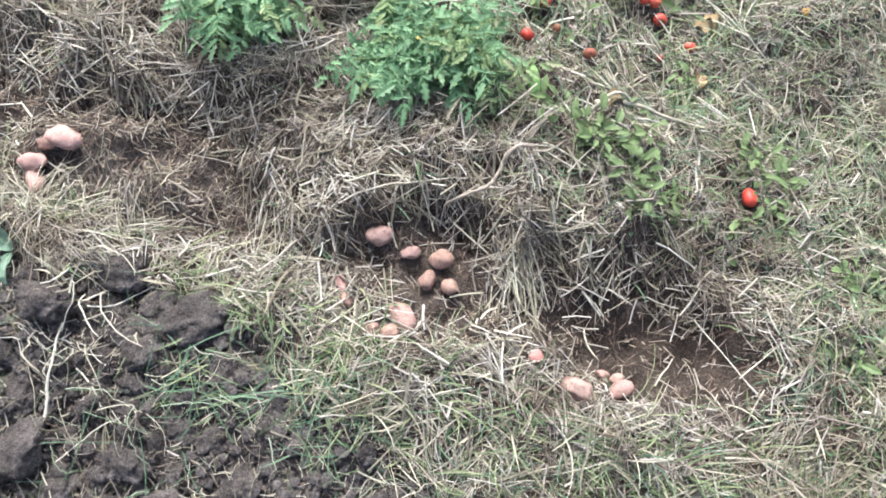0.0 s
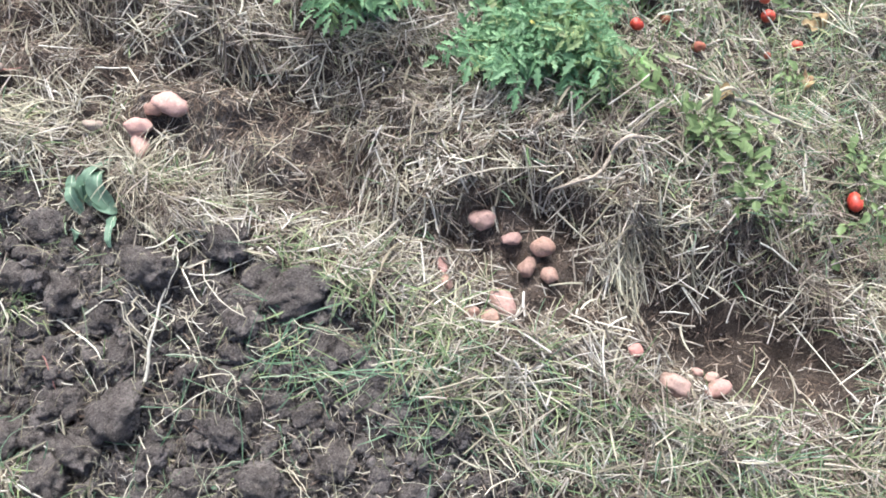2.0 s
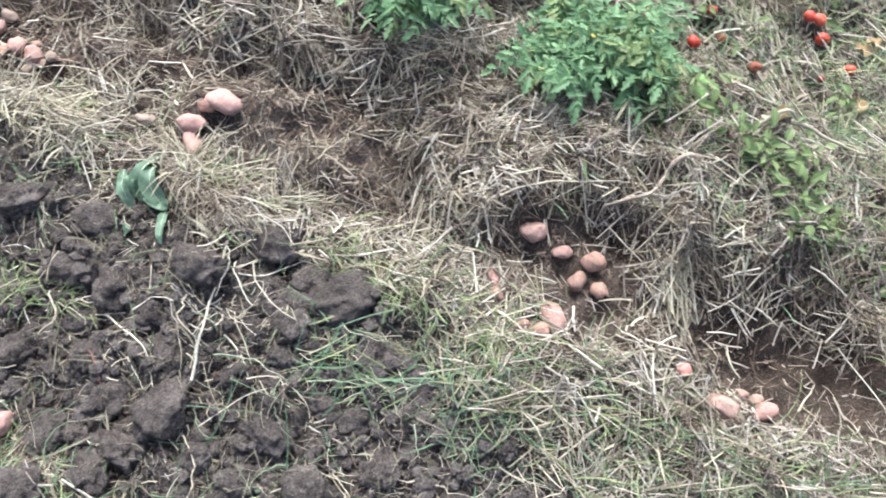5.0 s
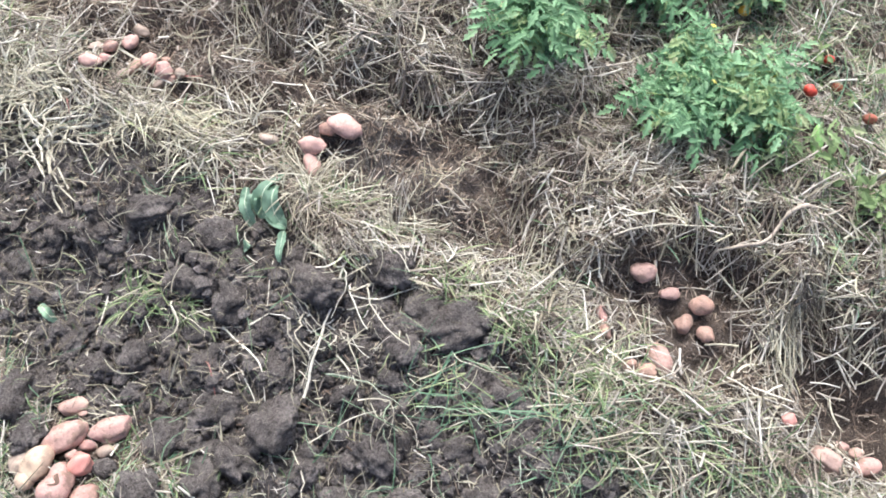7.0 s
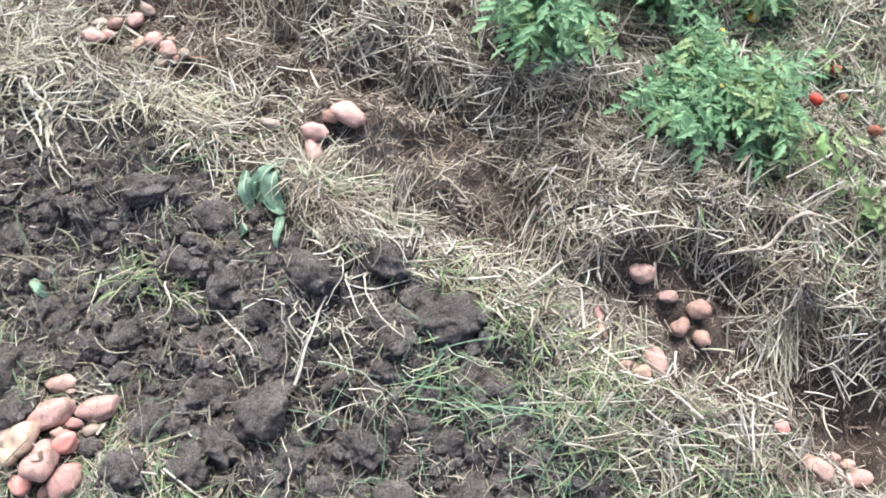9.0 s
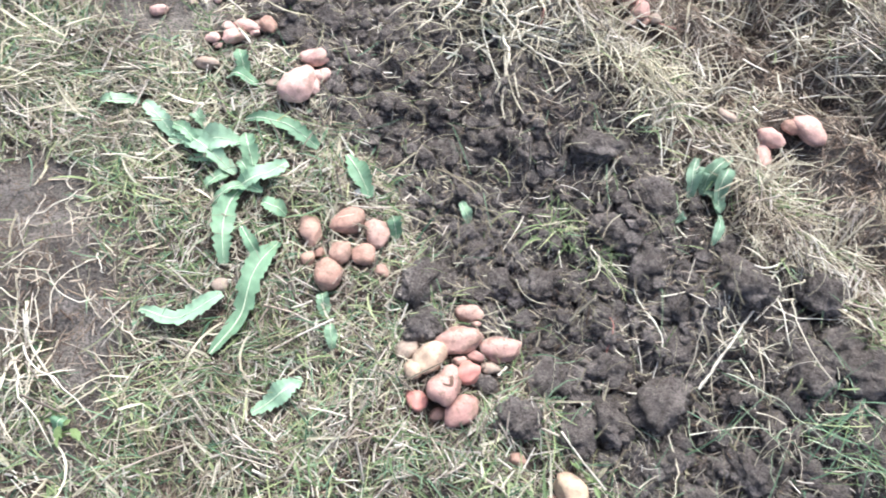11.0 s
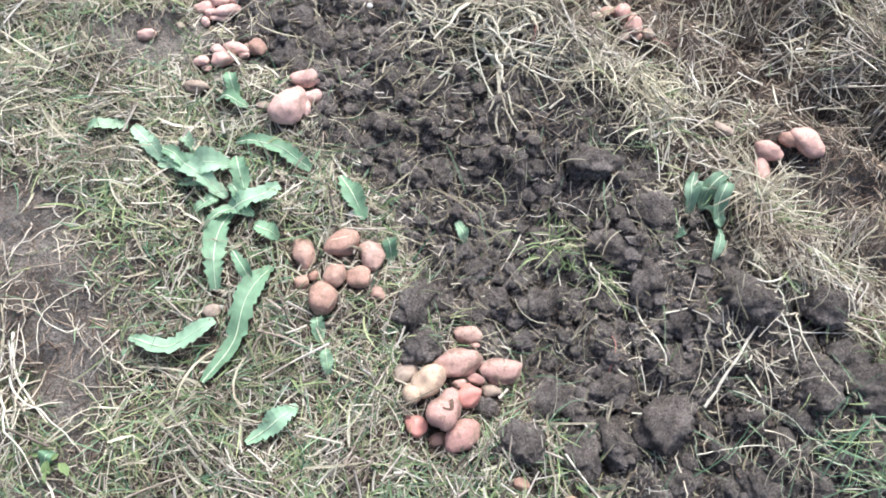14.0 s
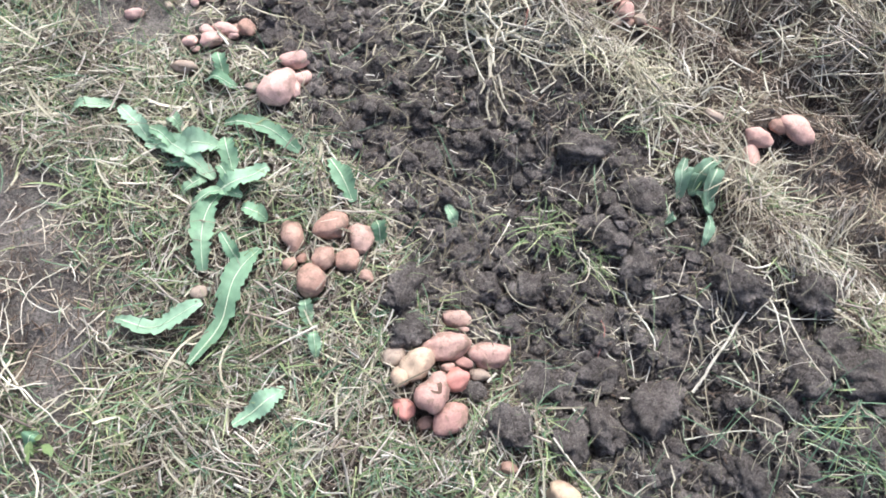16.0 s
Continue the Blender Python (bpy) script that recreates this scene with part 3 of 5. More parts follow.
heap_of([(0.606, 2.202, 0.049, 0.033, 147), (0.635, 2.207, 0.027, 0.021, 164), (0.621, 2.264, 0.034, 0.022, 174), (0.656, 2.229, 0.036, 0.025, 166), (0.698, 2.245, 0.039, 0.031, 27), (0.724, 2.284, 0.042, 0.028, 126), (0.687, 2.182, 0.041, 0.027, 35), (0.659, 2.167, 0.032, 0.022, 4), (0.72, 2.175, 0.03, 0.044, 152), (0.752, 2.188, 0.022, 0.019, 9), (0.743, 2.148, 0.038, 0.041, 142), (0.718, 2.127, 0.035, 0.019, 2), (0.772, 2.133, 0.029, 0.024, 137), (0.75, 2.13, 0.022, 0.019, 152), (0.736, 2.139, 0.024, 0.022, 6)], "small potatoes in the trench", "small pink potato scattered on straw litter", {k: (PALE, "small pink potato scattered on straw litter", {"lift": 0.01}) for k in (0, 1, 4, 8, 10, 14)} | {k: (BUFF, "small buff potato scattered on straw litter", {"lift": 0.006}) for k in (3, 6, 9, 13)} | {k: (DULL, "small earthy potato on straw litter", {}) for k in (2, 5, 7, 11, 12)}, PALE)
heap_of([(1.057, 1.868, 0.080, 0.050, 131), (1.026, 1.876, 0.045, 0.029, 142), (0.98, 1.856, 0.056, 0.039, 148), (0.964, 1.826, 0.056, 0.038, 77), (0.896, 1.91, 0.045, 0.024, 142)], "potatoes in a row in the trench", "smooth pink potato lying in the strawy trench", {1: (BUFF, "small buff potato between two pink ones", {}), 4: (DULL, "tan earthy potato in the straw litter", {"lift": 0.02})}, PALE)
heap_of([(1.508, 1.327, 0.056, 0.04, 148), (1.545, 1.27, 0.045, 0.026, 162), (1.591, 1.221, 0.042, 0.042, 148), (1.543, 1.204, 0.043, 0.035, 30), (1.576, 1.168, 0.039, 0.033, 100), (1.387, 1.281, 0.036, 0.023, 69), (1.377, 1.245, 0.035, 0.023, 78), (1.455, 1.162, 0.069, 0.045, 96), (1.416, 1.143, 0.04, 0.029, 149), (1.387, 1.169, 0.034, 0.027, 138)], "potatoes in the round pit", "pink potato lying in a shallow soil pit",
        {k: (BUFF, "half-buried buff potato in the soil pit", {}) for k in (2, 3, 4, 6, 8, 9)} | {7: (POTATO, "long pink potato with a knobbed end", {})})
heap_of([(1.638, 0.951, 0.029, 0.027, 149), (1.671, 0.855, 0.065, 0.042, 122), (1.76, 0.868, 0.032, 0.019, 127), (1.783, 0.845, 0.03, 0.024, 149), (1.752, 0.81, 0.062, 0.038, 174)], "potatoes in the deep pit", "pink potato against the straw edge of a pit", {0: (ROSE, "small rose potato peeping out of straw", {})})
heap_of([(0.508, 1.202, 0.075, 0.052, 133), (0.48, 1.182, 0.031, 0.025, 113), (0.501, 1.128, 0.042, 0.023, 172), (0.417, 1.263, 0.036, 0.023, 163)], "yellow potatoes by the strip", "small yellow potato on soil", {0: (YELLOW, "large yellow potato with knobs on dark soil", {"knob": True}), 1: (BUFF, "small buff potato against a yellow one", {}), 2: (BUFF, "buff potato at the grass edge", {}), 3: (BUFF, "small buff potato under a soil clod", {})})


# ---- tomatoes and cucumber ----
def tomato(row, k, material, label):
    x, y, length, width, turn = row
    rng = np.random.default_rng(900 + k)
    thing = new("tomato")
    bm = bmesh.new()
    r = (length / 2, width / 2, width * 0.47)
    lump(bm, rng, r, 0.05)
    for w in bm.verts:
        d = math.hypot(w.co.x / r[0], w.co.y / r[1])
        if w.co.z > 0 and d < 0.4:
            w.co.z -= 0.28 * r[2] * (1 - d / 0.4)
        w.co *= 1 + 0.025 * math.cos(5 * math.atan2(w.co.y, w.co.x)) * min(1, d)
    part("fruit", bm, material, thing)
    bm = bmesh.new()
    for a in range(5):
        t = a * 1.257 + 0.3
        rib = [bm.verts.new((math.cos(t) * q * r[0], math.sin(t) * q * r[0], r[2] * h)) for q, h in ((0.05, 0.80), (0.55, 0.90))]
        wide = [bm.verts.new((math.cos(t + s) * 0.3 * r[0], math.sin(t + s) * 0.3 * r[0], r[2] * 0.86)) for s in (-0.4, 0.4)]
        bm.faces.new((rib[0], wide[0], rib[1], wide[1]))
    part("calyx", bm, STEM, thing, "shrivelled green calyx")
    thing.matrix_world = pose(x, y, float(ground_z(x, y)) + r[2] * 0.9 + 0.012, rng.uniform(-70, 70), rng.uniform(-40, 40), turn)
    HEAPS.append((x, y, length * 0.55))
    return tagged(thing, label, "tomato", "fallen tomatoes")


for k, row in enumerate([(2.249, 0.988, 0.047, 0.034, 56), (2.038, 1.54, 0.033, 0.028, 145), (2.133, 1.6, 0.024, 0.021, 145), (2.125, 1.54, 0.026, 0.024, 145), (2.363, 1.51, 0.029, 0.027, 145), (2.381, 1.493, 0.032, 0.029, 145), (2.378, 1.46, 0.036, 0.031, 145), (2.403, 1.372, 0.029, 0.026, 145), (2.139, 1.438, 0.033, 0.025, 145), (2.727, 1.305, 0.019, 0.019, 145), (2.308, 1.374, 0.018, 0.018, 145), (2.03, 1.795, 0.029, 0.027, 159)]):
    dull = k in (3, 8, 10)
    tomato(row, k, SPOILT if dull else ORANGE if k in (9, 11) else TOMATO, "dull spoilt red tomato among dead stems" if dull else "orange half-ripe tomato among leaves" if k in (9, 11) else "large ripe red tomato lying on straw litter" if k == 0 else "ripe red tomato among dry tomato stems")

bm = bmesh.new()
rng = np.random.default_rng(77)
lump(bm, rng, (0.036, 0.0135, 0.013), 0.08)
cucumber = part("cucumber", bm, CUCUMBER, None)
# Tilted up so that its length shows from the camera.
cucumber.matrix_world = pose(1.966, 1.418, float(ground_z(1.966, 1.418)) + 0.022, 0, -35, 62)
HEAPS.append((1.966, 1.43, 0.05))
tagged(cucumber, "small light green cucumber tilted up at the plant's edge", "cucumber")


# ---- clods ----
def clod(x, y, r, k, flat=0.75, long=1.15):
    rng = np.random.default_rng(1300 + k)
    bm = bmesh.new()
    bmesh.ops.create_icosphere(bm, subdivisions=4 if r > 0.026 else 3, radius=1)
    o = Vector(rng.uniform(-50, 50, 3))
    cuts = [Vector(rng.normal(0, 1, 3)).normalized() for _ in range(12)]
    for w in bm.verts:
        p = w.co.copy()
        for c in cuts:
            over = p.dot(c) - 0.74
            if over > 0:
                p -= c * over * 0.7
        p *= 1 + 0.30 * noise.noise(p * 1.5 + o) + 0.20 * noise.noise(p * 3.2 + o) + 0.17 * noise.noise(p * 6.0 + o) + 0.12 * noise.noise(p * 11.0 + o) + 0.08 * noise.noise(p * 19.0 + o)
        w.co = Vector((p.x * r * long, p.y * r / long, p.z * r * flat))
    ob = part("soil_clod", bm, CLOD, None, "", True)
    ob.matrix_world = pose(x, y, float(ground_z(x, y)) + (0.48 if r > 0.05 else 0.24 if k < 100 else -0.1) * r * flat, rng.uniform(-20, 20), rng.uniform(-20, 20), rng.uniform(0, 360))
    HEAPS.append((x, y, r * 0.7))
    return tagged(ob, "large crumbly clod of dark soil on the dug strip" if r > 0.04 else "crumbly clod of dark soil", "soil clod", "clods of the dug strip")


for k, (x, y, r) in enumerate([(0.42, 1.328, 0.045), (0.695, 1.351, 0.06), (0.614, 1.43, 0.04), (0.491, 1.414, 0.045), (0.248, 1.598, 0.045), (0.256, 1.525, 0.045), (0.614, 1.525, 0.035), (0.872, 1.555, 0.055), (1.059, 1.439, 0.05), (1.033, 1.54, 0.05), (0.651, 1.68, 0.05), (0.618, 1.851, 0.045), (0.415, 1.89, 0.035), (0.75, 1.542, 0.035), (0.366, 1.403, 0.025), (0.75, 1.437, 0.035), (0.532, 1.391, 0.03), (0.082, 2.18, 0.035), (0.215, 2.14, 0.035), (0.503, 1.862, 0.03), (0.322, 1.876, 0.03), (0.711, 1.826, 0.035), (0.74, 1.461, 0.03), (1.107, 1.379, 0.072), (0.709, 1.617, 0.045), (0.86, 1.216, 0.045), (0.718, 1.252, 0.04), (0.599, 1.319, 0.045), (0.993, 1.374, 0.045), (0.731, 1.741, 0.045)] + [(0.621, 1.589, 0.045), (0.766, 1.174, 0.04), (0.533, 1.296, 0.045), (0.882, 1.096, 0.05), (1.025, 1.061, 0.04), (0.946, 1.331, 0.03), (1.123, 0.942, 0.035)]):
    clod(x, y, r, k)
rng = np.random.default_rng(77)
made = 0
while made < 55:
    v, s = rng.uniform(1.1, 1.75), rng.uniform(-1.9, 0.1)
    x, y = 0.8 * v + 0.6 * s, 0.6 * v - 0.8 * s
    r = 0.016 + 0.024 * rng.random() ** 1.5
    if dug(x, y) > 0.8 and all((x - a) ** 2 + (y - b) ** 2 > (0.8 * r + c) ** 2 for a, b, c in HEAPS):
        clod(x, y, r, 100 + made, 0.8, rng.uniform(1.0, 1.25))
        made += 1

# ---- stalks and roots ----
def smooth_path(points, k):
    """A rounded path through points in the plan."""
    p = np.array(points, float)
    p = np.vstack([2 * p[0] - p[1], p, 2 * p[-1] - p[-2]])
    out = []
    for i in range(1, len(p) - 2):
        for t in np.arange(k) / k:
            out.append(0.5 * (2 * p[i] + (p[i + 1] - p[i - 1]) * t + (2 * p[i - 1] - 5 * p[i] + 4 * p[i + 1] - p[i + 2]) * t * t + (3 * p[i] - p[i - 1] - 3 * p[i + 1] + p[i + 2]) * t**3))
    return np.array(out + [p[-2]])


def stalk(points, wide, k, material=None, name="dry_stalk", label="long pale dry weed stalk lying over the soil", lift=0.012, category="stalk"):
    rng = np.random.default_rng(2100 + k)
    p = smooth_path(points, 6)
    n = len(p)
    p = p + np.cumsum(rng.normal(0, 0.0009, p.shape), 0)
    u = np.linspace(0, 1, n)
    g = ground_z(p[:, 0], p[:, 1])
    level = np.maximum.accumulate(g[::-1])[::-1] * 0.3 + g * 0.7
    z = level + lift * (0.4 + np.sin(u * 3.1))
    z = np.convolve(np.pad(z, 3, mode="edge"), np.ones(7) / 7, "valid")
    z = np.maximum(z, g + wide * 0.2)
    path = np.column_stack([p, z])[None]
    w = wide * (1 - 0.55 * u) * (1 + 0.12 * np.sin(u * 40 + k))
    co, faces = sweep(path, w[None], 6)
    ob = new(name, mesh_of(name, co, faces, material or STALK))
    return tagged(ob, label, category)


for k, (wide, points) in enumerate([(0.009, [(0.509, 2.196), (0.452, 2.172), (0.453, 2.076), (0.465, 1.974)]), (0.007, [(0.451, 2.133), (0.37, 2.077)]), (0.006, [(0.293, 2.236), (0.303, 2.19), (0.277, 2.156)]), (0.007, [(-0.491, 1.595), (-0.472, 1.513), (-0.42, 1.43)]), (0.005, [(-0.526, 1.542), (-0.486, 1.429), (-0.458, 1.321)]), (0.004, [(-0.304, 1.591), (-0.352, 1.538)]), (0.007, [(0.356, 2.28), (0.411, 2.218), (0.509, 2.208)]), (0.004, [(0.191, 1.528), (0.239, 1.417), (0.246, 1.346)]), (0.005, [(0.382, 2.131), (0.422, 2.071), (0.43, 2.007)]), (0.004, [(1.167, 1.174), (1.308, 1.121), (1.473, 1.07)]), (0.0035, [(1.544, 1.337), (1.528, 1.292)]), (0.004, [(1.568, 1.274), (1.66, 1.238)]), (0.005, [(1.955, 0.602), (2.043, 0.555)]), (0.003, [(1.999, 0.854), (1.977, 0.608)]), (0.006, [(2.074, 1.268), (2.277, 1.165)]), (0.005, [(2.677, 1.416), (2.574, 1.357), (2.583, 1.261)]), (0.004, [(2.357, 1.376), (2.53, 1.311)]), (0.004, [(2.583, 1.462), (2.559, 1.305)]), (0.005, [(1.421, 1.934), (1.489, 1.829)]), (0.004, [(1.491, 1.705), (1.587, 1.612)]), (0.004, [(1.556, 1.563), (1.63, 1.59)]), (0.007, [(0.484, 2.207), (0.421, 2.181), (0.407, 2.159), (0.417, 2.095), (0.439, 2.0)]), (0.004, [(0.443, 2.184), (0.48, 2.133)]), (0.006, [(0.427, 2.116), (0.479, 2.102), (0.52, 2.114), (0.571, 2.122)]), (0.006, [(0.583, 2.133), (0.574, 2.11), (0.575, 2.094)]), (0.006, [(0.604, 2.125), (0.599, 2.068), (0.623, 2.01)]), (0.005, [(0.644, 2.14), (0.619, 2.079)]), (0.006, [(0.333, 2.089), (0.385, 2.117), (0.417, 2.095)]), (0.006, [(0.519, 2.39), (0.488, 2.276), (0.433, 2.26)]), (0.005, [(0.474, 2.369), (0.434, 2.304), (0.417, 2.276)]), (0.006, [(0.543, 1.969), (0.581, 1.99)]), (0.004, [(0.783, 1.994), (0.768, 1.901), (0.765, 1.849)]), (0.004, [(0.829, 2.081), (0.862, 2.013), (0.847, 1.951)]), (0.003, [(0.818, 1.119), (0.912, 1.112)]), (0.003, [(0.548, 1.345), (0.532, 1.281)]), (0.0065, [(0.77, 1.368), (0.8, 1.403), (0.875, 1.486), (0.937, 1.561), (0.973, 1.58)]), (0.004, [(0.928, 1.528), (0.983, 1.491), (1.071, 1.483)]), (0.005, [(0.606, 1.652), (0.634, 1.591), (0.706, 1.562)]), (0.005, [(0.67, 1.571), (0.688, 1.534), (0.716, 1.464), (0.695, 1.394)]), (0.004, [(0.722, 1.548), (0.787, 1.553)]), (0.0035, [(0.672, 1.48), (0.673, 1.396)]), (0.0035, [(0.527, 1.701), (0.534, 1.582)]), (0.003, [(0.404, 1.577), (0.429, 1.504)]), (0.003, [(0.442, 1.564), (0.453, 1.502)]), (0.0035, [(0.471, 1.743), (0.429, 1.671)]), (0.004, [(0.861, 1.423), (0.874, 1.367), (0.869, 1.288)]), (0.0035, [(0.964, 1.374), (0.903, 1.331)]), (0.003, [(0.617, 1.316), (0.68, 1.294)]), (0.003, [(0.558, 1.365), (0.536, 1.309)]), (0.003, [(0.814, 1.651), (0.772, 1.566)]), (0.003, [(0.909, 1.5), (0.97, 1.473), (0.935, 1.438)]), (0.003, [(0.718, 1.639), (0.684, 1.601)]), (0.003, [(0.561, 1.348), (0.652, 1.366)]), (0.003, [(0.749, 1.289), (0.849, 1.291), (0.933, 1.274)])]):
    stalk(points, wide, k)
stalk([(1.862, 1.283), (1.83, 1.292), (1.797, 1.294), (1.78, 1.286), (1.731, 1.265), (1.69, 1.286), (1.652, 1.302), (1.642, 1.296)], 0.011, 60, ROOT, "bare_root", "curved bare grey root lying on the straw bank", 0.034, "root")
stalk([(2.05, 1.31), (2.15, 1.243), (2.262, 1.168)], 0.012, 90, STALK, "dead_stalk", "broken tan dead stalk over green weeds", 0.032)
stalk([(2.035, 1.30), (2.09, 1.285), (2.145, 1.262)], 0.010, 91, STALK, "dead_stalk", "short tan dead stalk over green weeds", 0.034)


# Long single straws and thin dead twigs.
for k, points in enumerate([[(1.857, 1.173), (1.891, 1.075)], [(1.653, 1.286), (1.682, 1.175)], [(1.896, 1.29), (1.941, 1.201)], [(1.831, 1.299), (1.908, 1.265)], [(1.905, 1.211), (1.984, 1.22)], [(2.515, 1.465), (2.532, 1.361), (2.569, 1.26)], [(2.629, 1.426), (2.549, 1.348), (2.574, 1.257)], [(1.568, 1.575), (1.631, 1.586)], [(1.466, 1.398), (1.558, 1.372), (1.699, 1.315)], [(1.536, 1.334), (1.522, 1.283)], [(1.971, 0.695), (2.096, 0.695)], [(1.863, 1.085), (1.849, 1.047)], [(1.968, 0.872), (2.048, 0.897)], [(1.998, 1.01), (2.045, 0.926)], [(1.823, 0.781), (1.904, 0.814)], [(1.834, 0.59), (1.938, 0.504)], [(1.906, 0.606), (1.994, 0.576)], [(1.055, 2.109), (1.086, 2.033)], [(1.565, 1.069), (1.6, 1.001)], [(1.673, 1.045), (1.695, 0.988)], [(1.857, 0.997), (1.894, 0.943)], [(1.408, 0.993), (1.486, 0.954)], [(1.509, 0.971), (1.599, 0.954)]]):
    stalk(points, 0.0045, 200 + k, STALK, "long_straw", "long single bleached straw lying on the litter", 0.03, "straw")


# ---- tangles ----
def tangle(x, y, n, spread, length, wide, k, toward=0.0, wander=1.2):
    """A loose bundle of bleached, bent stems."""
    rng = np.random.default_rng(2500 + k)
    a, r = rng.uniform(0, 6.28, n), spread * np.sqrt(rng.random(n))
    px, py = x + r * np.cos(a), y + r * np.sin(a)
    paths = rising(px, py, rng.normal(toward, wander, n), length * rng.uniform(0.5, 1.2, n), rng.uniform(0.2, 1.2, n), rng.uniform(1.6, 2.4, n), rng, 9, 0.6)
    paths[:, :, :2] += np.cumsum(rng.normal(0, 0.004, (n, 9, 2)), 1)
    paths[:, :, 2] = np.maximum(paths[:, :, 2], ground_z(paths[:, :, 0], paths[:, :, 1]) + 0.003)
    w = wide * rng.uniform(0.6, 1.2, n)[:, None] * np.linspace(1, 0.5, 9)[None]
    ob = new("stem_tangle")
    ob.location = (x, y, float(ground_z(x, y)))
    for j in range(n):
        co, faces = sweep(paths[j : j + 1], w[j : j + 1], 5)
        new("stem", mesh_of("stem", co - np.array(ob.location), faces, STALK)).parent = ob
    return tagged(ob, "loose tangle of bleached bent weed stems", "stems", "stem tangles")


for k, row in enumerate([(0.469, 2.165, 16, 0.06, 0.17, 0.0085, -1.6, 0.9), (0.32, 2.239, 10, 0.06, 0.14, 0.006, 0, 1.5), (0.419, 2.246, 8, 0.05, 0.16, 0.008, -0.5, 1.0), (-0.48, 1.5, 14, 0.05, 0.2, 0.0044, -1.3, 0.6), (-0.55, 1.4, 8, 0.05, 0.16, 0.005, -0.8, 0.8), (0.599, 1.626, 8, 0.03, 0.1, 0.004, -0.9, 0.8), (0.977, 1.571, 9, 0.04, 0.16, 0.0045, -2.2, 0.8), (0.855, 1.481, 8, 0.04, 0.12, 0.004, -2.2, 0.7), (0.22, 1.5, 7, 0.03, 0.12, 0.0035, -1.5, 0.6), (0.999, 1.748, 10, 0.06, 0.14, 0.004, 0.5, 1.5), (0.849, 1.949, 10, 0.06, 0.12, 0.004, 0.5, 1.5), (-0.45, 1.76, 7, 0.07, 0.13, 0.003, 0.5, 1.5), (-0.5, 1.62, 6, 0.06, 0.12, 0.003, 0.5, 1.5), (-0.37, 1.67, 7, 0.06, 0.12, 0.003, -1.0, 1.5), (-0.42, 1.86, 6, 0.07, 0.14, 0.0035, 0.2, 1.5), (-0.33, 1.5, 6, 0.06, 0.12, 0.003, -1.2, 1.2)]):
    tangle(*row[:6], k, *row[6:])


# ---- leaves ----
def strap_leaf(points, wide, k, material, label, name="weed_leaf", teeth=9, lift=0.02, group="cut weed leaves"):
    """A long toothed leaf with a pale midrib, lying loosely arched."""
    rng = np.random.default_rng(3100 + k)
    p = smooth_path(points, (5 * teeth) // max(1, len(points) - 1) + 4)
    n = len(p)
    u = np.linspace(0, 1, n)
    d = np.gradient(p, axis=0)
    d /= np.linalg.norm(d, axis=1, keepdims=True)
    side = np.column_stack([-d[:, 1], d[:, 0]])
    shape = np.sin(np.pi * np.clip(u * 0.93 + 0.04, 0, 1)) ** 0.5 * (0.75 + 0.35 * u)
    saw = 1 - (0.42 if teeth > 5 else 0.25) * ((u * teeth + 0.6 * np.sin(7 * u + k)) % 1.0) * (0.7 + 0.3 * np.sin(11 * u + 2 * k))
    g = ground_z(p[:, 0], p[:, 1])
    z = np.linspace(g[0], g[-1], n) * 0.5 + g * 0.5 + lift * (0.5 + np.sin(u * 3.14)) + 0.004 * np.sin(u * 9 + k)
    z = np.maximum(z, g + 0.008)
    rows = []
    roll = rng.uniform(-0.3, 0.3)
    for f in (-1, -0.5, 0, 0.5, 1):
        off = f * 0.5 * wide * shape * (saw if abs(f) == 1 else 1)
        curl = (0.34 if teeth > 5 else 0.6) * abs(f) * wide * shape * (0.5 + 0.5 * np.sin(u * 7 + k + f)) + roll * off
        rows.append(np.column_stack([p + side * off[:, None], np.maximum(z + curl, ground_z(*(p + side * off[:, None]).T) + 0.006)]))
    grid = np.stack(rows, 1)
    idx = np.arange(n * 5).reshape(n, 5)
    faces = np.stack([idx[:-1, :-1], idx[:-1, 1:], idx[1:, 1:], idx[1:, :-1]], -1).reshape(-1, 4)
    thing = new(name, mesh_of(name, grid, faces, material))
    tagged(thing, label, "leaf", group)
    if wide > 0.034:
        HEAPS.extend((px, py + 0.1 * wide, 0.33 * wide) for px, py in p[2:-2:4])
    path = np.column_stack([p, np.maximum(z, ground_z(p[:, 0], p[:, 1]) + 0.006) + 0.001])[None]
    co, faces = sweep(path, (0.0022 * (1 - 0.8 * u))[None] * (wide / 0.035), 5)
    rib = new("midrib", mesh_of("midrib", co, faces, RIB))
    rib.parent = thing
    tagged(rib, "pale midrib")
    return thing


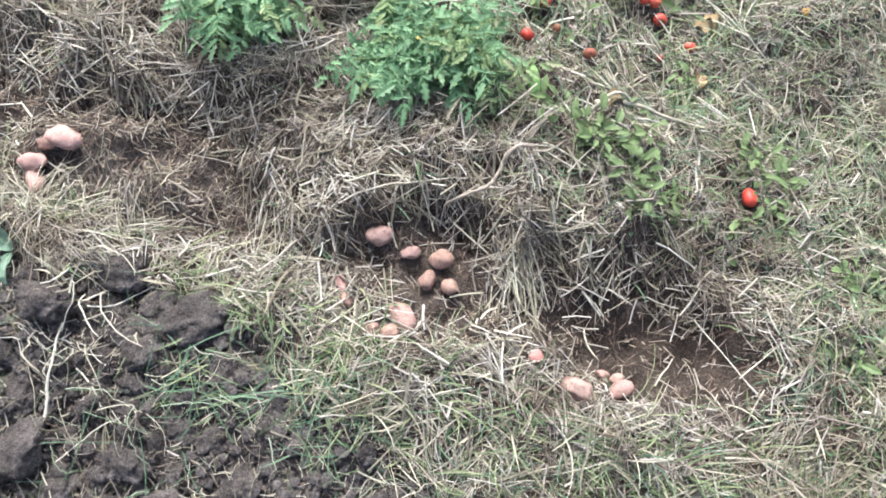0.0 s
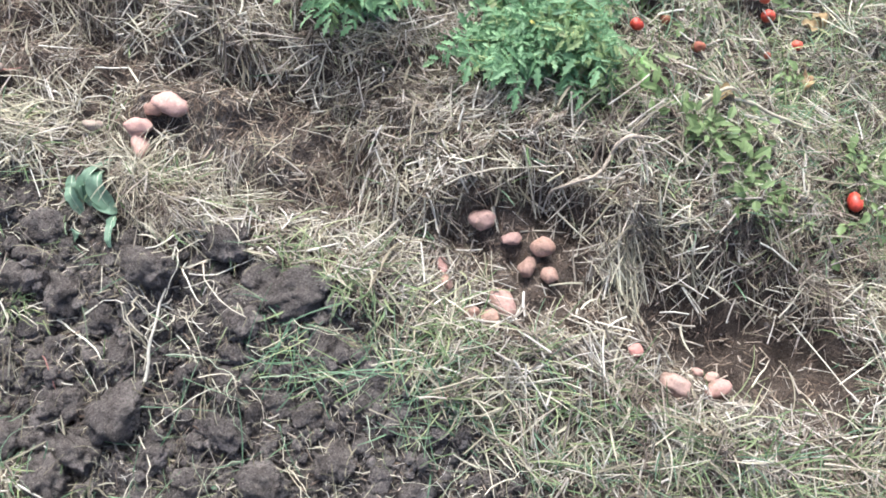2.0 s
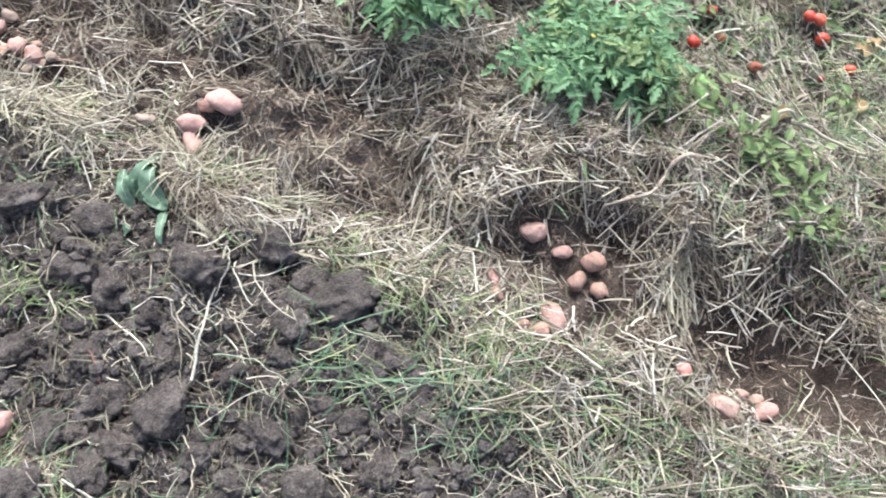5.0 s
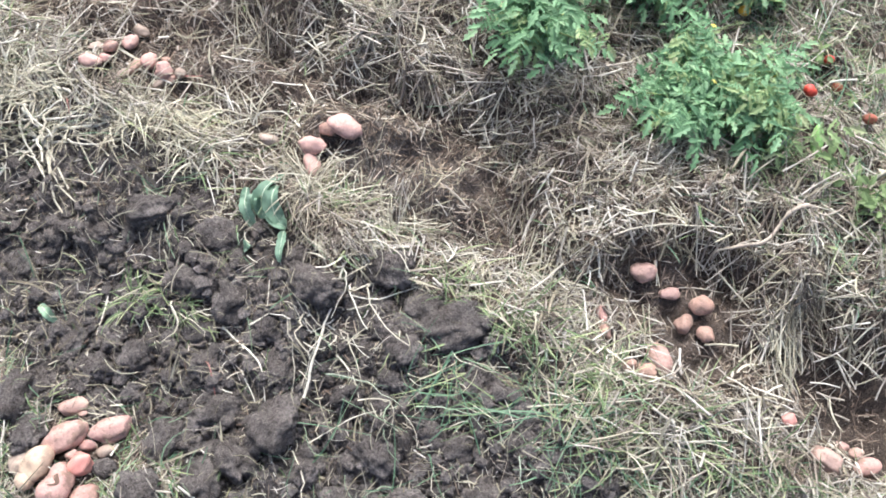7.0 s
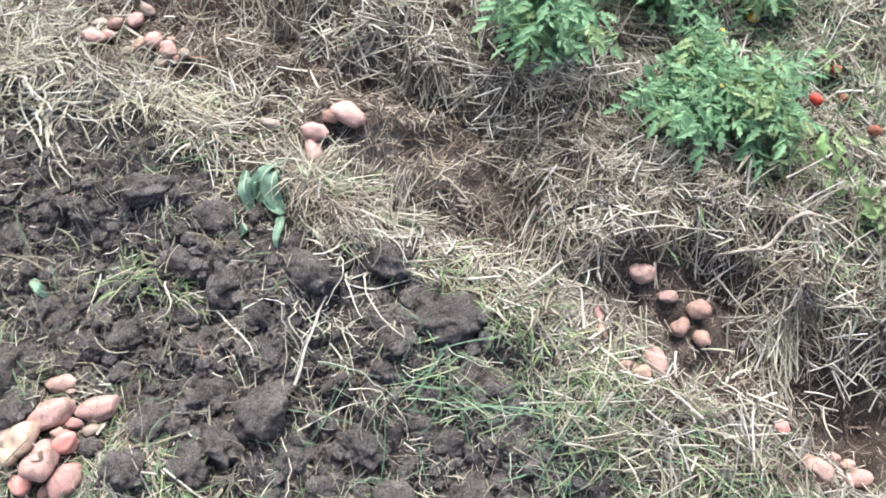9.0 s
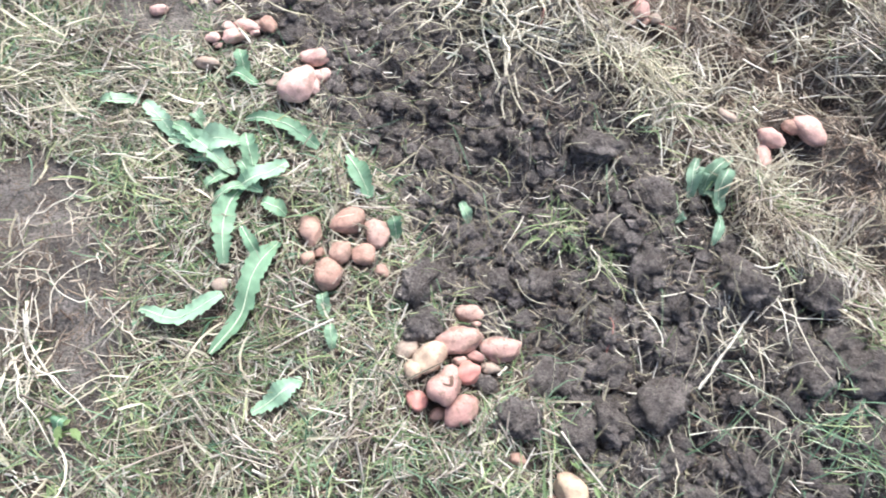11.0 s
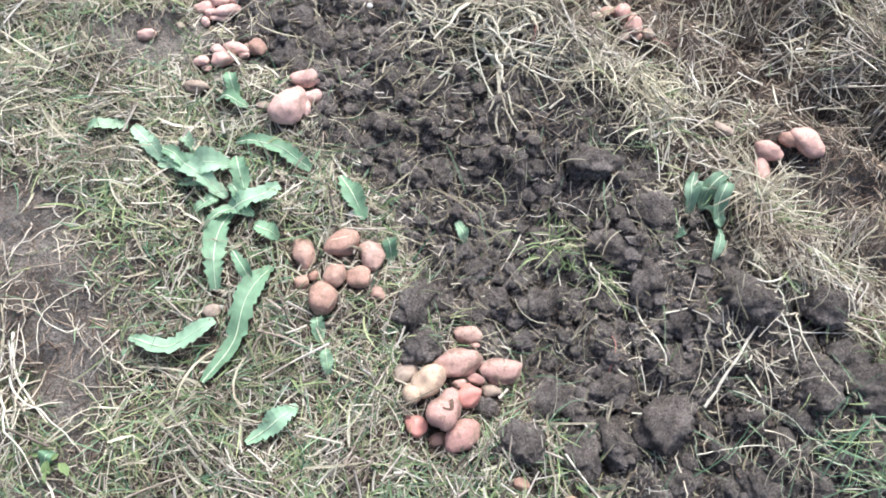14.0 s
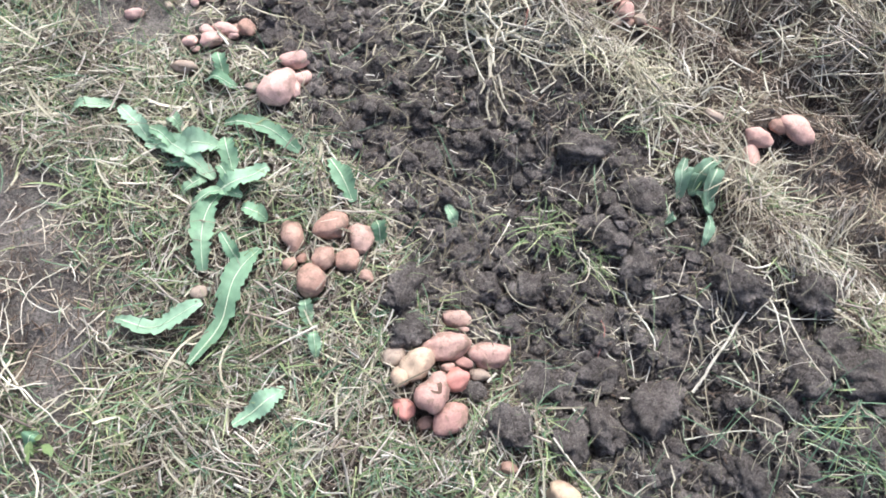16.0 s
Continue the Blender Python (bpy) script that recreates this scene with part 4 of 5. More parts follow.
for k, (wide, points) in enumerate([(0.04, [(-0.087, 1.952), (-0.008, 1.929), (0.06, 1.88)]), (0.0391, [(-0.288, 1.989), (-0.229, 1.919)]), (0.0529, [(-0.238, 1.911), (-0.162, 1.896), (-0.086, 1.902)]), (0.0483, [(-0.229, 1.924), (-0.175, 1.893), (-0.105, 1.834)]), (0.0437, [(-0.088, 1.926), (-0.069, 1.844)]), (0.0506, [(-0.11, 1.797), (-0.056, 1.816), (-0.001, 1.849)]), (0.0506, [(-0.096, 1.801), (-0.123, 1.738), (-0.124, 1.65)]), (0.0414, [(-0.053, 1.768), (-0.006, 1.747)]), (0.0299, [(-0.091, 1.72), (-0.058, 1.658)]), (0.046, [(0.118, 1.866), (0.16, 1.773)]), (0.034, [(0.203, 1.74), (0.21, 1.695)]), (0.032, [(0.061, 1.596), (0.068, 1.54)]), (0.028, [(0.077, 1.525), (0.081, 1.477)]), (0.044, [(-0.283, 1.571), (-0.208, 1.547), (-0.125, 1.591)]), (0.054, [(-0.149, 1.482), (-0.093, 1.546), (-0.063, 1.632), (-0.021, 1.696)]), (0.046, [(-0.07, 1.367), (-0.021, 1.393), (0.023, 1.428)]), (0.036, [(-0.101, 2.106), (-0.086, 2.046)]), (0.036, [(-0.127, 2.049), (-0.062, 2.022)]), (0.036, [(-0.389, 1.994), (-0.295, 1.988)]), (0.034, [(-0.17, 1.805), (-0.12, 1.833)]), (0.026, [(0.341, 1.765), (0.357, 1.725)]), (0.03, [(-0.422, 1.348), (-0.406, 1.382)]), (0.03, [(-0.196, 1.963), (-0.162, 1.93)]), (0.03, [(-0.24, 1.95), (-0.19, 1.905), (-0.15, 1.86)]), (0.032, [(-0.1, 1.86), (-0.06, 1.8)]), (0.03, [(-0.15, 1.77), (-0.1, 1.8), (-0.05, 1.79)]), (0.028, [(-0.2, 1.87), (-0.14, 1.86)])]):
    fresh = k in (1, 2, 3, 5, 13, 15)
    strap_leaf(points, wide, k, PALELEAF if fresh else BLUISH, "long toothed light green weed leaf lying on grass" if fresh else "limp toothed bluish green weed leaf on grass")
for k, (wide, points) in enumerate([(0.03, [(0.818, 1.814), (0.802, 1.778), (0.8, 1.74)]), (0.028, [(0.841, 1.789), (0.822, 1.777), (0.805, 1.759)]), (0.036, [(0.904, 1.825), (0.84, 1.778), (0.826, 1.747)]), (0.042, [(0.877, 1.789), (0.852, 1.746), (0.859, 1.71)]), (0.03, [(0.83, 1.751), (0.845, 1.724), (0.863, 1.711)]), (0.022, [(0.856, 1.709), (0.845, 1.676), (0.824, 1.636)]), (0.018, [(0.765, 1.692), (0.784, 1.701)])]):
    strap_leaf(points, wide, 40 + k, DOCK, "wilted broad bluish green leaf at the strip's edge", "broad_leaf", 3, 0.02, "wilted broad leaves")


def leaflet(bm, base, ahead, up, length, wide, lobes=3, notch=0.5):
    """One lobed leaflet, folded along its rib."""
    side = ahead.cross(up).normalized()
    cols = []
    for k in range(lobes * 2 + 2):
        t = k / (lobes * 2 + 1)
        w = wide * (math.sin(math.pi * min(1, t * 0.9 + 0.08)) ** 0.8) * (1.0 if k % 2 else notch)
        droop = -0.25 * length * t * t
        c = base + ahead * length * t + up * droop
        cols.append([bm.verts.new(c + side * (f * w * 0.5) + up * (0.18 * w * abs(f))) for f in (-1, 0, 1)])
    for a, b in zip(cols, cols[1:]):
        for k in (0, 1):
            bm.faces.new((a[k], a[k + 1], b[k + 1], b[k]))


def rod(bm, points, wide):
    p = np.array([tuple(q) for q in points])[None]
    co, faces = sweep(p, np.linspace(wide, wide * 0.4, p.shape[1])[None], 4)
    vs = [bm.verts.new(c) for c in co]
    for f in faces:
        bm.faces.new([vs[i] for i in f])


def compound_leaf(seed, length):
    """A ragged tomato leaf along +x with few broad, lobed leaflets, drooping."""
    rng = random.Random(seed)
    bm = bmesh.new()
    spine = [Vector((length * t, 0.08 * length * math.sin(4 * t + seed), 0.35 * length * t - 0.5 * length * t * t)) for t in np.linspace(0, 1, 6)]
    rod(bm, spine, 0.0022)
    for j, t in enumerate((0.22, 0.4, 0.56, 0.72, 0.88)):
        c = Vector((length * t, 0.08 * length * math.sin(4 * t + seed), 0.35 * length * t - 0.5 * length * t * t))
        for s in (-1, 1):
            if rng.random() < 0.15:
                continue
            way = Vector((rng.uniform(0.1, 0.9), s * rng.uniform(0.5, 1.0), rng.uniform(-0.6, 0.4))).normalized()
            up = Vector((rng.uniform(-0.6, 0.6), rng.uniform(-0.6, 0.6), 1)).normalized()
            big = rng.uniform(0.2, 0.46)
            leaflet(bm, c, way, up, length * big, length * big * rng.uniform(0.34, 0.55), 3, 0.4)
    leaflet(bm, spine[-1], Vector((0.9, rng.uniform(-0.4, 0.4), -0.45)).normalized(), Vector((0.4, rng.uniform(-0.4, 0.4), 1)).normalized(), length * 0.42, length * 0.22, 3, 0.4)
    me = bpy.data.meshes.new("leaf")
    bm.to_mesh(me)
    bm.free()
    return me


LEAVES = []
for k in range(6):
    LEAVES.append(compound_leaf(k, 0.036 + 0.010 * k))
    LEAVES[-1].materials.append(LEAF)
    LEAVES.append(LEAVES[-1].copy())
    LEAVES[-1].materials[0] = FRESH


def tomato_plant(x, y, height, spread, leaves, k, fresh=0.15):
    rng = random.Random(4000 + k)
    thing = new("tomato_plant")
    thing.location = (x, y, float(ground_z(x, y)))
    stems = []
    for s in range(12):
        a, r, h = s * 0.7 + rng.uniform(-0.3, 0.3), spread * (rng.uniform(0.45, 1.0) if s % 3 else rng.uniform(0.05, 0.4)), height * rng.uniform(0.65, 1.1)
        pts = [Vector((math.cos(a) * r * t ** 1.3 + 0.012 * math.sin(5 * t + s), math.sin(a) * r * t ** 1.3, h * (1.5 * t - 0.5 * t * t) - 0.01)) for t in np.linspace(0, 1, 9)]
        bm = bmesh.new()
        rod(bm, pts, 0.006)
        part("stem", bm, STEM, thing)
        stems.append(pts)
    for j in range(leaves):
        pts = rng.choice(stems)
        c = pts[min(8, int(1 + 8 * rng.random() ** 0.7))] + Vector((rng.gauss(0, 0.012), rng.gauss(0, 0.012), rng.gauss(0, 0.012)))
        ob = new("leaf", LEAVES[2 * rng.randrange(6) + (rng.random() < fresh)])
        ob.parent = thing
        size = rng.uniform(0.55, 1.25)
        ob.matrix_basis = pose(*c, rng.uniform(-25, 25), rng.uniform(-35, 20), rng.uniform(0, 360)) @ Matrix.Scale(size, 4)
    for j in range(max(1, leaves // 160)):
        bm = bmesh.new()
        for a in range(5):
            leaflet(bm, Vector((0, 0, 0)), Vector((math.cos(a * 1.257), math.sin(a * 1.257), 0.25)).normalized(), Vector((0, 0, 1)), 0.008, 0.005, 2, 0.8)
        bloom = part("flower", bm, PETAL, thing, "small yellow star-shaped flower")
        bloom.matrix_basis = pose(*(rng.choice(stems)[rng.randrange(5, 9)] + Vector((0, -0.01, 0.018))), rng.uniform(-30, 30), rng.uniform(-30, 30), 0)
    return tagged(thing, "bushy green tomato plant with feathered leaves" if k == 0 else "leafy green tomato plant behind the straw bank", "tomato plant", "tomato row")


for k, (x, y, height, spread, leaves, fresh) in enumerate([(1.765, 1.595, 0.14, 0.17, 330, 0.08), (1.865, 1.515, 0.12, 0.11, 160, 0.3), (1.53, 1.87, 0.14, 0.14, 230, 0.15), (1.823, 1.926, 0.14, 0.17, 240, 0.15), (1.49, 2.079, 0.12, 0.1, 90, 0.1), (2.064, 1.824, 0.12, 0.1, 90, 0.3), (1.90, 1.56, 0.10, 0.07, 60, 0.3)]):
    tomato_plant(x, y, height, spread, leaves, k, fresh)


def oval_leaf(seed):
    rng = random.Random(seed)
    bm = bmesh.new()
    rod(bm, [Vector((0, 0, 0)), Vector((0.012, 0, 0.012)), Vector((0.022, 0.002, 0.018))], 0.002)
    leaflet(bm, Vector((0.02, 0, 0.017)), Vector((1, rng.uniform(-0.2, 0.2), 0.1)).normalized(), Vector((rng.uniform(-0.4, 0.4), rng.uniform(-0.5, 0.5), 1)).normalized(), rng.uniform(0.016, 0.028), rng.uniform(0.009, 0.014), 2, 0.8)
    me = bpy.data.meshes.new("leaf")
    bm.to_mesh(me)
    bm.free()
    me.materials.append(FRESH)
    return me


OVALS = [oval_leaf(k) for k in range(6)]


def creeper(x, y, spread, leaves, k):
    rng = random.Random(5000 + k)
    thing = new("creeping_weed")
    z0 = float(ground_z(x, y))
    thing.location = (x, y, z0)
    for s in range(2):
        a = rng.uniform(0, 6.28)
        pts = []
        for t in np.linspace(0, 1, 6):
            px, py = math.cos(a + t) * spread * t, math.sin(a + t) * spread * t
            pts.append(Vector((px, py, float(ground_z(x + px, y + py)) - z0 + 0.002 + 0.012 * math.sin(3 * t))))
        bm = bmesh.new()
        rod(bm, pts, 0.004)
        part("stem", bm, STEM, thing)
        for j in range(leaves):
            ob = new("leaf", rng.choice(OVALS))
            ob.parent = thing
            ob.matrix_basis = pose(*(rng.choice(pts) + Vector((rng.uniform(-0.012, 0.012), rng.uniform(-0.012, 0.012), rng.uniform(-0.012, 0.006)))), rng.uniform(-40, 40), rng.uniform(-40, 25), rng.uniform(0, 360)) @ Matrix.Scale(rng.uniform(0.5, 1.7), 4)
    return tagged(thing, "low creeping weed with light green oval leaves", "weed", "creeping weeds")


for k, (x, y, spread, leaves) in enumerate([(1.986, 1.325, 0.045, 12), (2.005, 1.285, 0.05, 14), (1.996, 1.242, 0.05, 14), (2.021, 1.197, 0.05, 14), (2.037, 1.141, 0.05, 14), (2.016, 1.088, 0.05, 12), (2.06, 1.045, 0.045, 12), (2.09, 1.20, 0.05, 9), (2.299, 1.02, 0.055, 13), (2.373, 1.027, 0.05, 12), (2.30, 1.055, 0.05, 12), (2.34, 0.985, 0.045, 11), (2.289, 0.909, 0.04, 8), (2.176, 0.93, 0.03, 5), (2.324, 0.713, 0.045, 9), (2.227, 0.605, 0.045, 9), (2.327, 1.321, 0.045, 8), (2.343, 1.378, 0.03, 5), (2.45, 1.45, 0.05, 6), (2.2, 1.5, 0.05, 6), (-0.422, 1.354, 0.03, 6), (0.545, 1.215, 0.018, 3), (2.12, 1.62, 0.05, 7)]):
    creeper(x, y, spread, leaves, k)

for k, (x, y, turn) in enumerate([(2.49, 1.383, 2.4), (2.341, 1.272, 0.6), (2.057, 1.304, -0.54), (2.336, 1.272, 0.3), (2.495, 1.378, 1.4)]):
    strap_leaf([(x, y), (x + 0.05 * math.cos(turn), y + 0.05 * math.sin(turn))], 0.032, 70 + k, DEAD, "curled dead brown leaf on the litter", "dead_leaf", 2, 0.015, "dead leaves")

for k, points in enumerate([[(0.535, 2.152), (0.526, 2.11)], [(0.744, 2.134), (0.813, 2.109)], [(0.604, 1.539), (0.62, 1.493), (0.609, 1.45)]]):
    stalk(points, 0.004, 120 + k, SPROUT, "potato_sprout", "withered reddish potato sprout on the litter", 0.02, "sprout")

for k, (x, y, turn, length) in enumerate([(2.49, 0.745, 200, 0.02), (0.136, 1.785, 60, 0.009), (0.195, 2.27, 20, 0.008)]):
    bm = bmesh.new()
    lump(bm, np.random.default_rng(80 + k), (length, 0.007, 0.005), 0.25, 2)
    chip = part("bleached_chip", bm, WHITE, None)
    chip.matrix_world = pose(x, y, float(ground_z(x, y)) + 0.012, 0, 5, turn)
    tagged(chip, "small bleached white chip lying on the ground", "chip")

# ---- litter and grass ----
def area(x, y, kind):
    """How thickly each kind of litter covers a place, 0 to 1."""
    v, s = lanes(x, y)
    d, patch, fine = dug(x, y), 0.5 + 0.5 * waves(x, y, 0.4, 21), 0.5 + 0.5 * waves(x, y, 0.16, 22)
    deep = np.exp(-(((v - 2.01) / 0.14) ** 2 + ((s - 0.45) / 0.26) ** 2) ** 2)
    pit = deep + np.exp(-(((x - 1.56) ** 2 + (y - 1.2) ** 2) / 0.145**2) ** 2)
    open_soil = np.clip(1 - d, 0, 1)
    bank = rise(v, bank_edge(x, y) - 0.05, 0.03) * (1 - rise(v, 2.48 + 0.1 * np.clip(-s, 0, 1), 0.06))
    trench = rise(v, 1.83, 0.03) * (1 - rise(v, bank_edge(x, y) - 0.04, 0.03))
    ridge = (1 - rise(v, 1.86, 0.03)) * rise(v, 1.55, 0.04) * open_soil
    back = rise(v, 2.46 + 0.1 * np.clip(-s, 0, 1), 0.05)
    side = (1 - rise(v, 1.4, 0.05)) * open_soil
    end, crest = rise(s, 0.68, 0.06), bump(v, 1.85, 0.055) * rise(s, -0.32, 0.08) * (1 - rise(s, 0.6, 0.08))
    trench, bank, back = trench * (1 - end), bank * (1 - 0.8 * end), np.maximum(back, 0.8 * end * rise(v, 1.8, 0.05))
    bare = rise(0.62 * fine + 0.38 * patch, 0.52, 0.1)
    clear = np.clip(1 - pit, 0, 1)
    tuft = rise(0.5 * fine + 0.5 * (0.5 + 0.5 * waves(x, y, 0.09, 23)), 0.5, 0.16)
    bare_share, hold = worn(x, y), 1 - 0.5 * steep(x, y)
    hollow = 1 - 0.9 * np.exp(-(((v - 2.74) / 0.10) ** 2 + ((s - 0.70) / 0.11) ** 2))
    back = back * hollow
    weedy = np.exp(-(((v - 2.32) / 0.13) ** 2)) * rise(s, 0.05, 0.08)
    gap = rise(0.5 + 0.5 * waves(x, y, 0.11, 37), 0.42, 0.12)
    if kind == "straw":
        return hold * np.clip((bank * (0.2 + 0.8 * tuft * (0.45 + 0.55 * gap)) * (1 - 0.5 * weedy) + 0.30 * trench * (0.2 + 0.9 * tuft) * (1 - 0.88 * bump(s, -0.70, 0.25)) + 0.75 * ridge * (0.2 + 0.8 * tuft * gap) + 0.7 * crest + 0.32 * back * tuft + 0.2 * side * bare_share) * (0.16 + 0.84 * clear), 0, 1)
    if kind == "chaff":
        return np.clip((0.8 * bank + 0.8 * trench + 0.5 * ridge + 0.6 * back + 0.5 * side * (0.7 + 0.3 * bare_share) * (1 - 0.75 * rise(y, 1.9, 0.15)) + 0.14 * d) * (0.45 + 0.55 * clear) * (1 - 0.4 * deep), 0, 1)
    if kind == "dry":
        return np.clip((0.66 * side * (0.55 + 0.45 * rise(y, 1.5, 0.2) + 1.7 * rise(y, 1.9, 0.15)) * (0.3 + 0.7 * bare) * bare_share + 0.7 * ridge * (1 - 0.45 * rise(s, -0.25, 0.1)) * (0.15 + 0.85 * tuft * gap) * (1 + 0.6 * (1 - rise(s, -1.15, 0.15))) + 0.24 * back + 0.04 * bank + 0.45 * weedy * tuft + 0.02 * d) * clear, 0, 1)
    if kind == "green":
        return np.clip((1.15 * side * (0.3 + 0.7 * tuft) * (0.55 + 0.45 * patch) * bare_share + 0.6 * ridge * (1 - 0.8 * crest) * (0.3 + 0.7 * tuft) * (0.12 + 0.75 * rise(s, -0.3, 0.15)) + 0.85 * back * (0.3 + 0.7 * tuft) * (0.4 + 0.6 * patch) + 0.5 * weedy * tuft + 0.03 * bank + 0.02 * d) * clear, 0, 1)
    if kind == "long":
        return np.clip(1.3 * ridge * (1 - 0.7 * crest) * rise(s, -0.35, 0.12) * rise(tuft, 0.5, 0.2) * (0.2 + 0.8 * gap) + 0.25 * ridge * rise(tuft, 0.7, 0.1) + 0.16 * back * rise(s, 0.25, 0.12) * (0.3 + 0.7 * tuft), 0, 1)
    if kind == "hay":
        return hold * np.clip(bank * clear * (0.3 + 0.7 * (1 - tuft)) + (0.35 * trench * fine + 0.25 * ridge) * clear + 0.08 * back, 0, 1)
    if kind == "wisp":
        return np.clip(rise(s, -0.55, 0.08) * (1 - 0.85 * rise(s, 0.0, 0.05)) * rise(v, 1.36, 0.05) * (1 - rise(v, 1.75, 0.05)) * (1 - rise(s, -0.22, 0.05) * (1 - rise(v, 1.56, 0.03))) * (0.05 + 0.3 * fine) + 0.08 * d, 0, 1)
    return d


rng = np.random.default_rng(31)
x, y = scatter(rng, 20000, lambda a, b: area(a, b, "straw"))
n = len(x)
length = (0.012 + 0.06 * rng.random(n) ** 1.6) * (1 + 1.0 * (rng.random(n) < 0.09))
v, s = lanes(x, y)
turn = np.where(rng.random(n) < 0.22 * bump(v, bank_edge(x, y), 0.13), rng.normal(-0.93, 0.45, n), rng.uniform(0, 6.28, n))
paths = lying(x, y, turn, length, 0.03, rng, 3, 0.1)
stuff("straw", paths, np.repeat((0.0009 + 0.0048 * rng.random(n) ** 2.8)[:, None], 3, 1), 3, STRAW, "thick weathered grey and yellow straw mulch", "straw")

# A yellowed hank of straw that hangs down between the two pits.
spill = np.random.default_rng(77)
n = 60
paths = lying(spill.normal(1.705, 0.022, n), spill.normal(1.09, 0.03, n), spill.normal(-2.0, 0.3, n), spill.uniform(0.05, 0.14, n), 0.035, spill, 3, 0.1)
stuff("hanging_straw", paths, np.repeat(spill.uniform(0.0012, 0.0032, n)[:, None], 3, 1), 3, DRY, "yellowed straw hanging over the edge of the pit", "straw", True)

x, y = scatter(rng, 16000, lambda a, b: area(a, b, "chaff"), False)
n = len(x)
paths = lying(x, y, rng.uniform(0, 6.28, n), 0.008 + 0.03 * rng.random(n) ** 1.7, 0.010, rng, 2, 0.2)
stuff("chaff", paths, np.repeat((0.001 + 0.0026 * rng.random(n) ** 1.6)[:, None], 2, 1), 3, CHAFF, "short brown chaff trodden into the soil", "chaff", clear=False)

x, y = scatter(rng, 16000, lambda a, b: np.clip(area(a, b, "dry") + 0.11 * dug(a, b), 0, 1))
n = len(x)
paths = lying(x, y, rng.uniform(0, 6.28, n), rng.uniform(0.010, 0.035, n), 0.016, rng, 3, 0.4)
wide = np.repeat((0.001 + 0.002 * rng.random(n) ** 1.5)[:, None], 3, 1)
pick = rng.random(n)
stuff("thatch", paths[pick < 0.6], wide[pick < 0.6], 3, DRY, "short broken bits of dry grass", "dry grass", True)
stuff("grey_thatch", paths[pick > 0.6], wide[pick > 0.6], 3, STRAW, "short grey bits of rotted grass", "dry grass", True)

x, y = scatter(rng, 6500, lambda a, b: area(a, b, "dry"))
n = len(x)
paths = lying(x, y, rng.uniform(0, 6.28, n), 0.02 + 0.085 * rng.random(n) ** 2.2, 0.018, rng, 6, 0.2)
stuff("dry_grass", paths, (0.0011 + 0.0042 * rng.random(n) ** 2.4)[:, None] * np.linspace(1, 0.5, 6)[None], 3, DRY, "matted dry yellow grass", "dry grass", True)

x, y = scatter(rng, 19000, lambda a, b: area(a, b, "green"))
n = len(x)
paths = rising(x, y, rng.uniform(0, 6.28, n), 0.018 + 0.085 * rng.random(n) ** 1.8, rng.uniform(0.3, 1.3, n), rng.uniform(1.0, 1.8, n), rng, 5)
half = rng.random(n) < 0.6
wide = (0.0013 + 0.003 * rng.random(n) ** 1.5)[:, None] * np.linspace(1, 0.2, 5)[None] ** 0.7
stuff("green_grass", paths[half], wide[half], 3, GREEN, "thin yellowish green grass blades", "grass", True)
stuff("couch_grass", paths[~half], wide[~half], 3, COOL, "bluish green couch grass blades", "grass", True)

x, y = scatter(rng, 4500, lambda a, b: area(a, b, "long"))
n = len(x)
paths = rising(x, y, rng.normal(-0.5, 0.9, n), rng.uniform(0.05, 0.15, n), rng.uniform(0.5, 1.3, n), rng.uniform(1.4, 1.9, n), rng, 7)
wide = rng.uniform(0.0024, 0.0046, n)[:, None] * np.linspace(1, 0.2, 7)[None] ** 0.7
pick = rng.random(n)
stuff("long_grass", paths[pick < 0.55], wide[pick < 0.55], 3, GREEN, "long flattened yellow green grass", "grass", True)
stuff("faded_grass", paths[pick > 0.55], wide[pick > 0.55], 3, DRY, "long flattened faded grass blades", "dry grass", True)

x, y = scatter(rng, 1500, lambda a, b: area(a, b, "wisp"))
n = len(x)
paths = lying(x, y, rng.normal(-0.4, 1.0, n), rng.uniform(0.04, 0.15, n), 0.03, rng, 7, 0.28)
wide = rng.uniform(0.0014, 0.003, n)[:, None] * np.linspace(1, 0.5, 7)[None]
pick = rng.random(n)
stuff("couch_runners", paths[pick < 0.6], wide[pick < 0.6], 3, COOL, "thin green couch grass runners over dark soil", "grass", True)
stuff("dry_runners", paths[pick > 0.6], wide[pick > 0.6], 3, DRY, "thin dry grass runners over dark soil", "dry grass", True)

# Pale crooked roots and haulm fibres drawn out over the clods.
crook = np.random.default_rng(91)
x, y = scatter(crook, 400, lambda a, b: dug(a, b) * rise(lanes(a, b)[1], -0.75, 0.15) * (0.25 + 0.75 * rise(waves(a, b, 0.3, 44), 0.1, 0.2)))
n = len(x)
length = crook.uniform(0.05, 0.17, n)
paths = lying(x, y, crook.normal(-1.1, 0.8, n), length, 0.03, crook, 10, 0.7)
paths[:, :, :2] += np.cumsum(crook.normal(0, 0.028, (n, 10, 2)), 1) * length[:, None, None]
wide = crook.uniform(0.0012, 0.0030, n)[:, None] * np.linspace(1, 0.35, 10)[None]
pick = crook.random(n)
stuff("pale_roots", paths[pick < 0.65], wide[pick < 0.65], 3, STALK, "pale crooked roots drawn over the clods", "roots", True)
stuff("green_haulm", paths[pick > 0.65], wide[pick > 0.65], 3, WISP, "thin pale green stems lying over the clods", "stems", True)

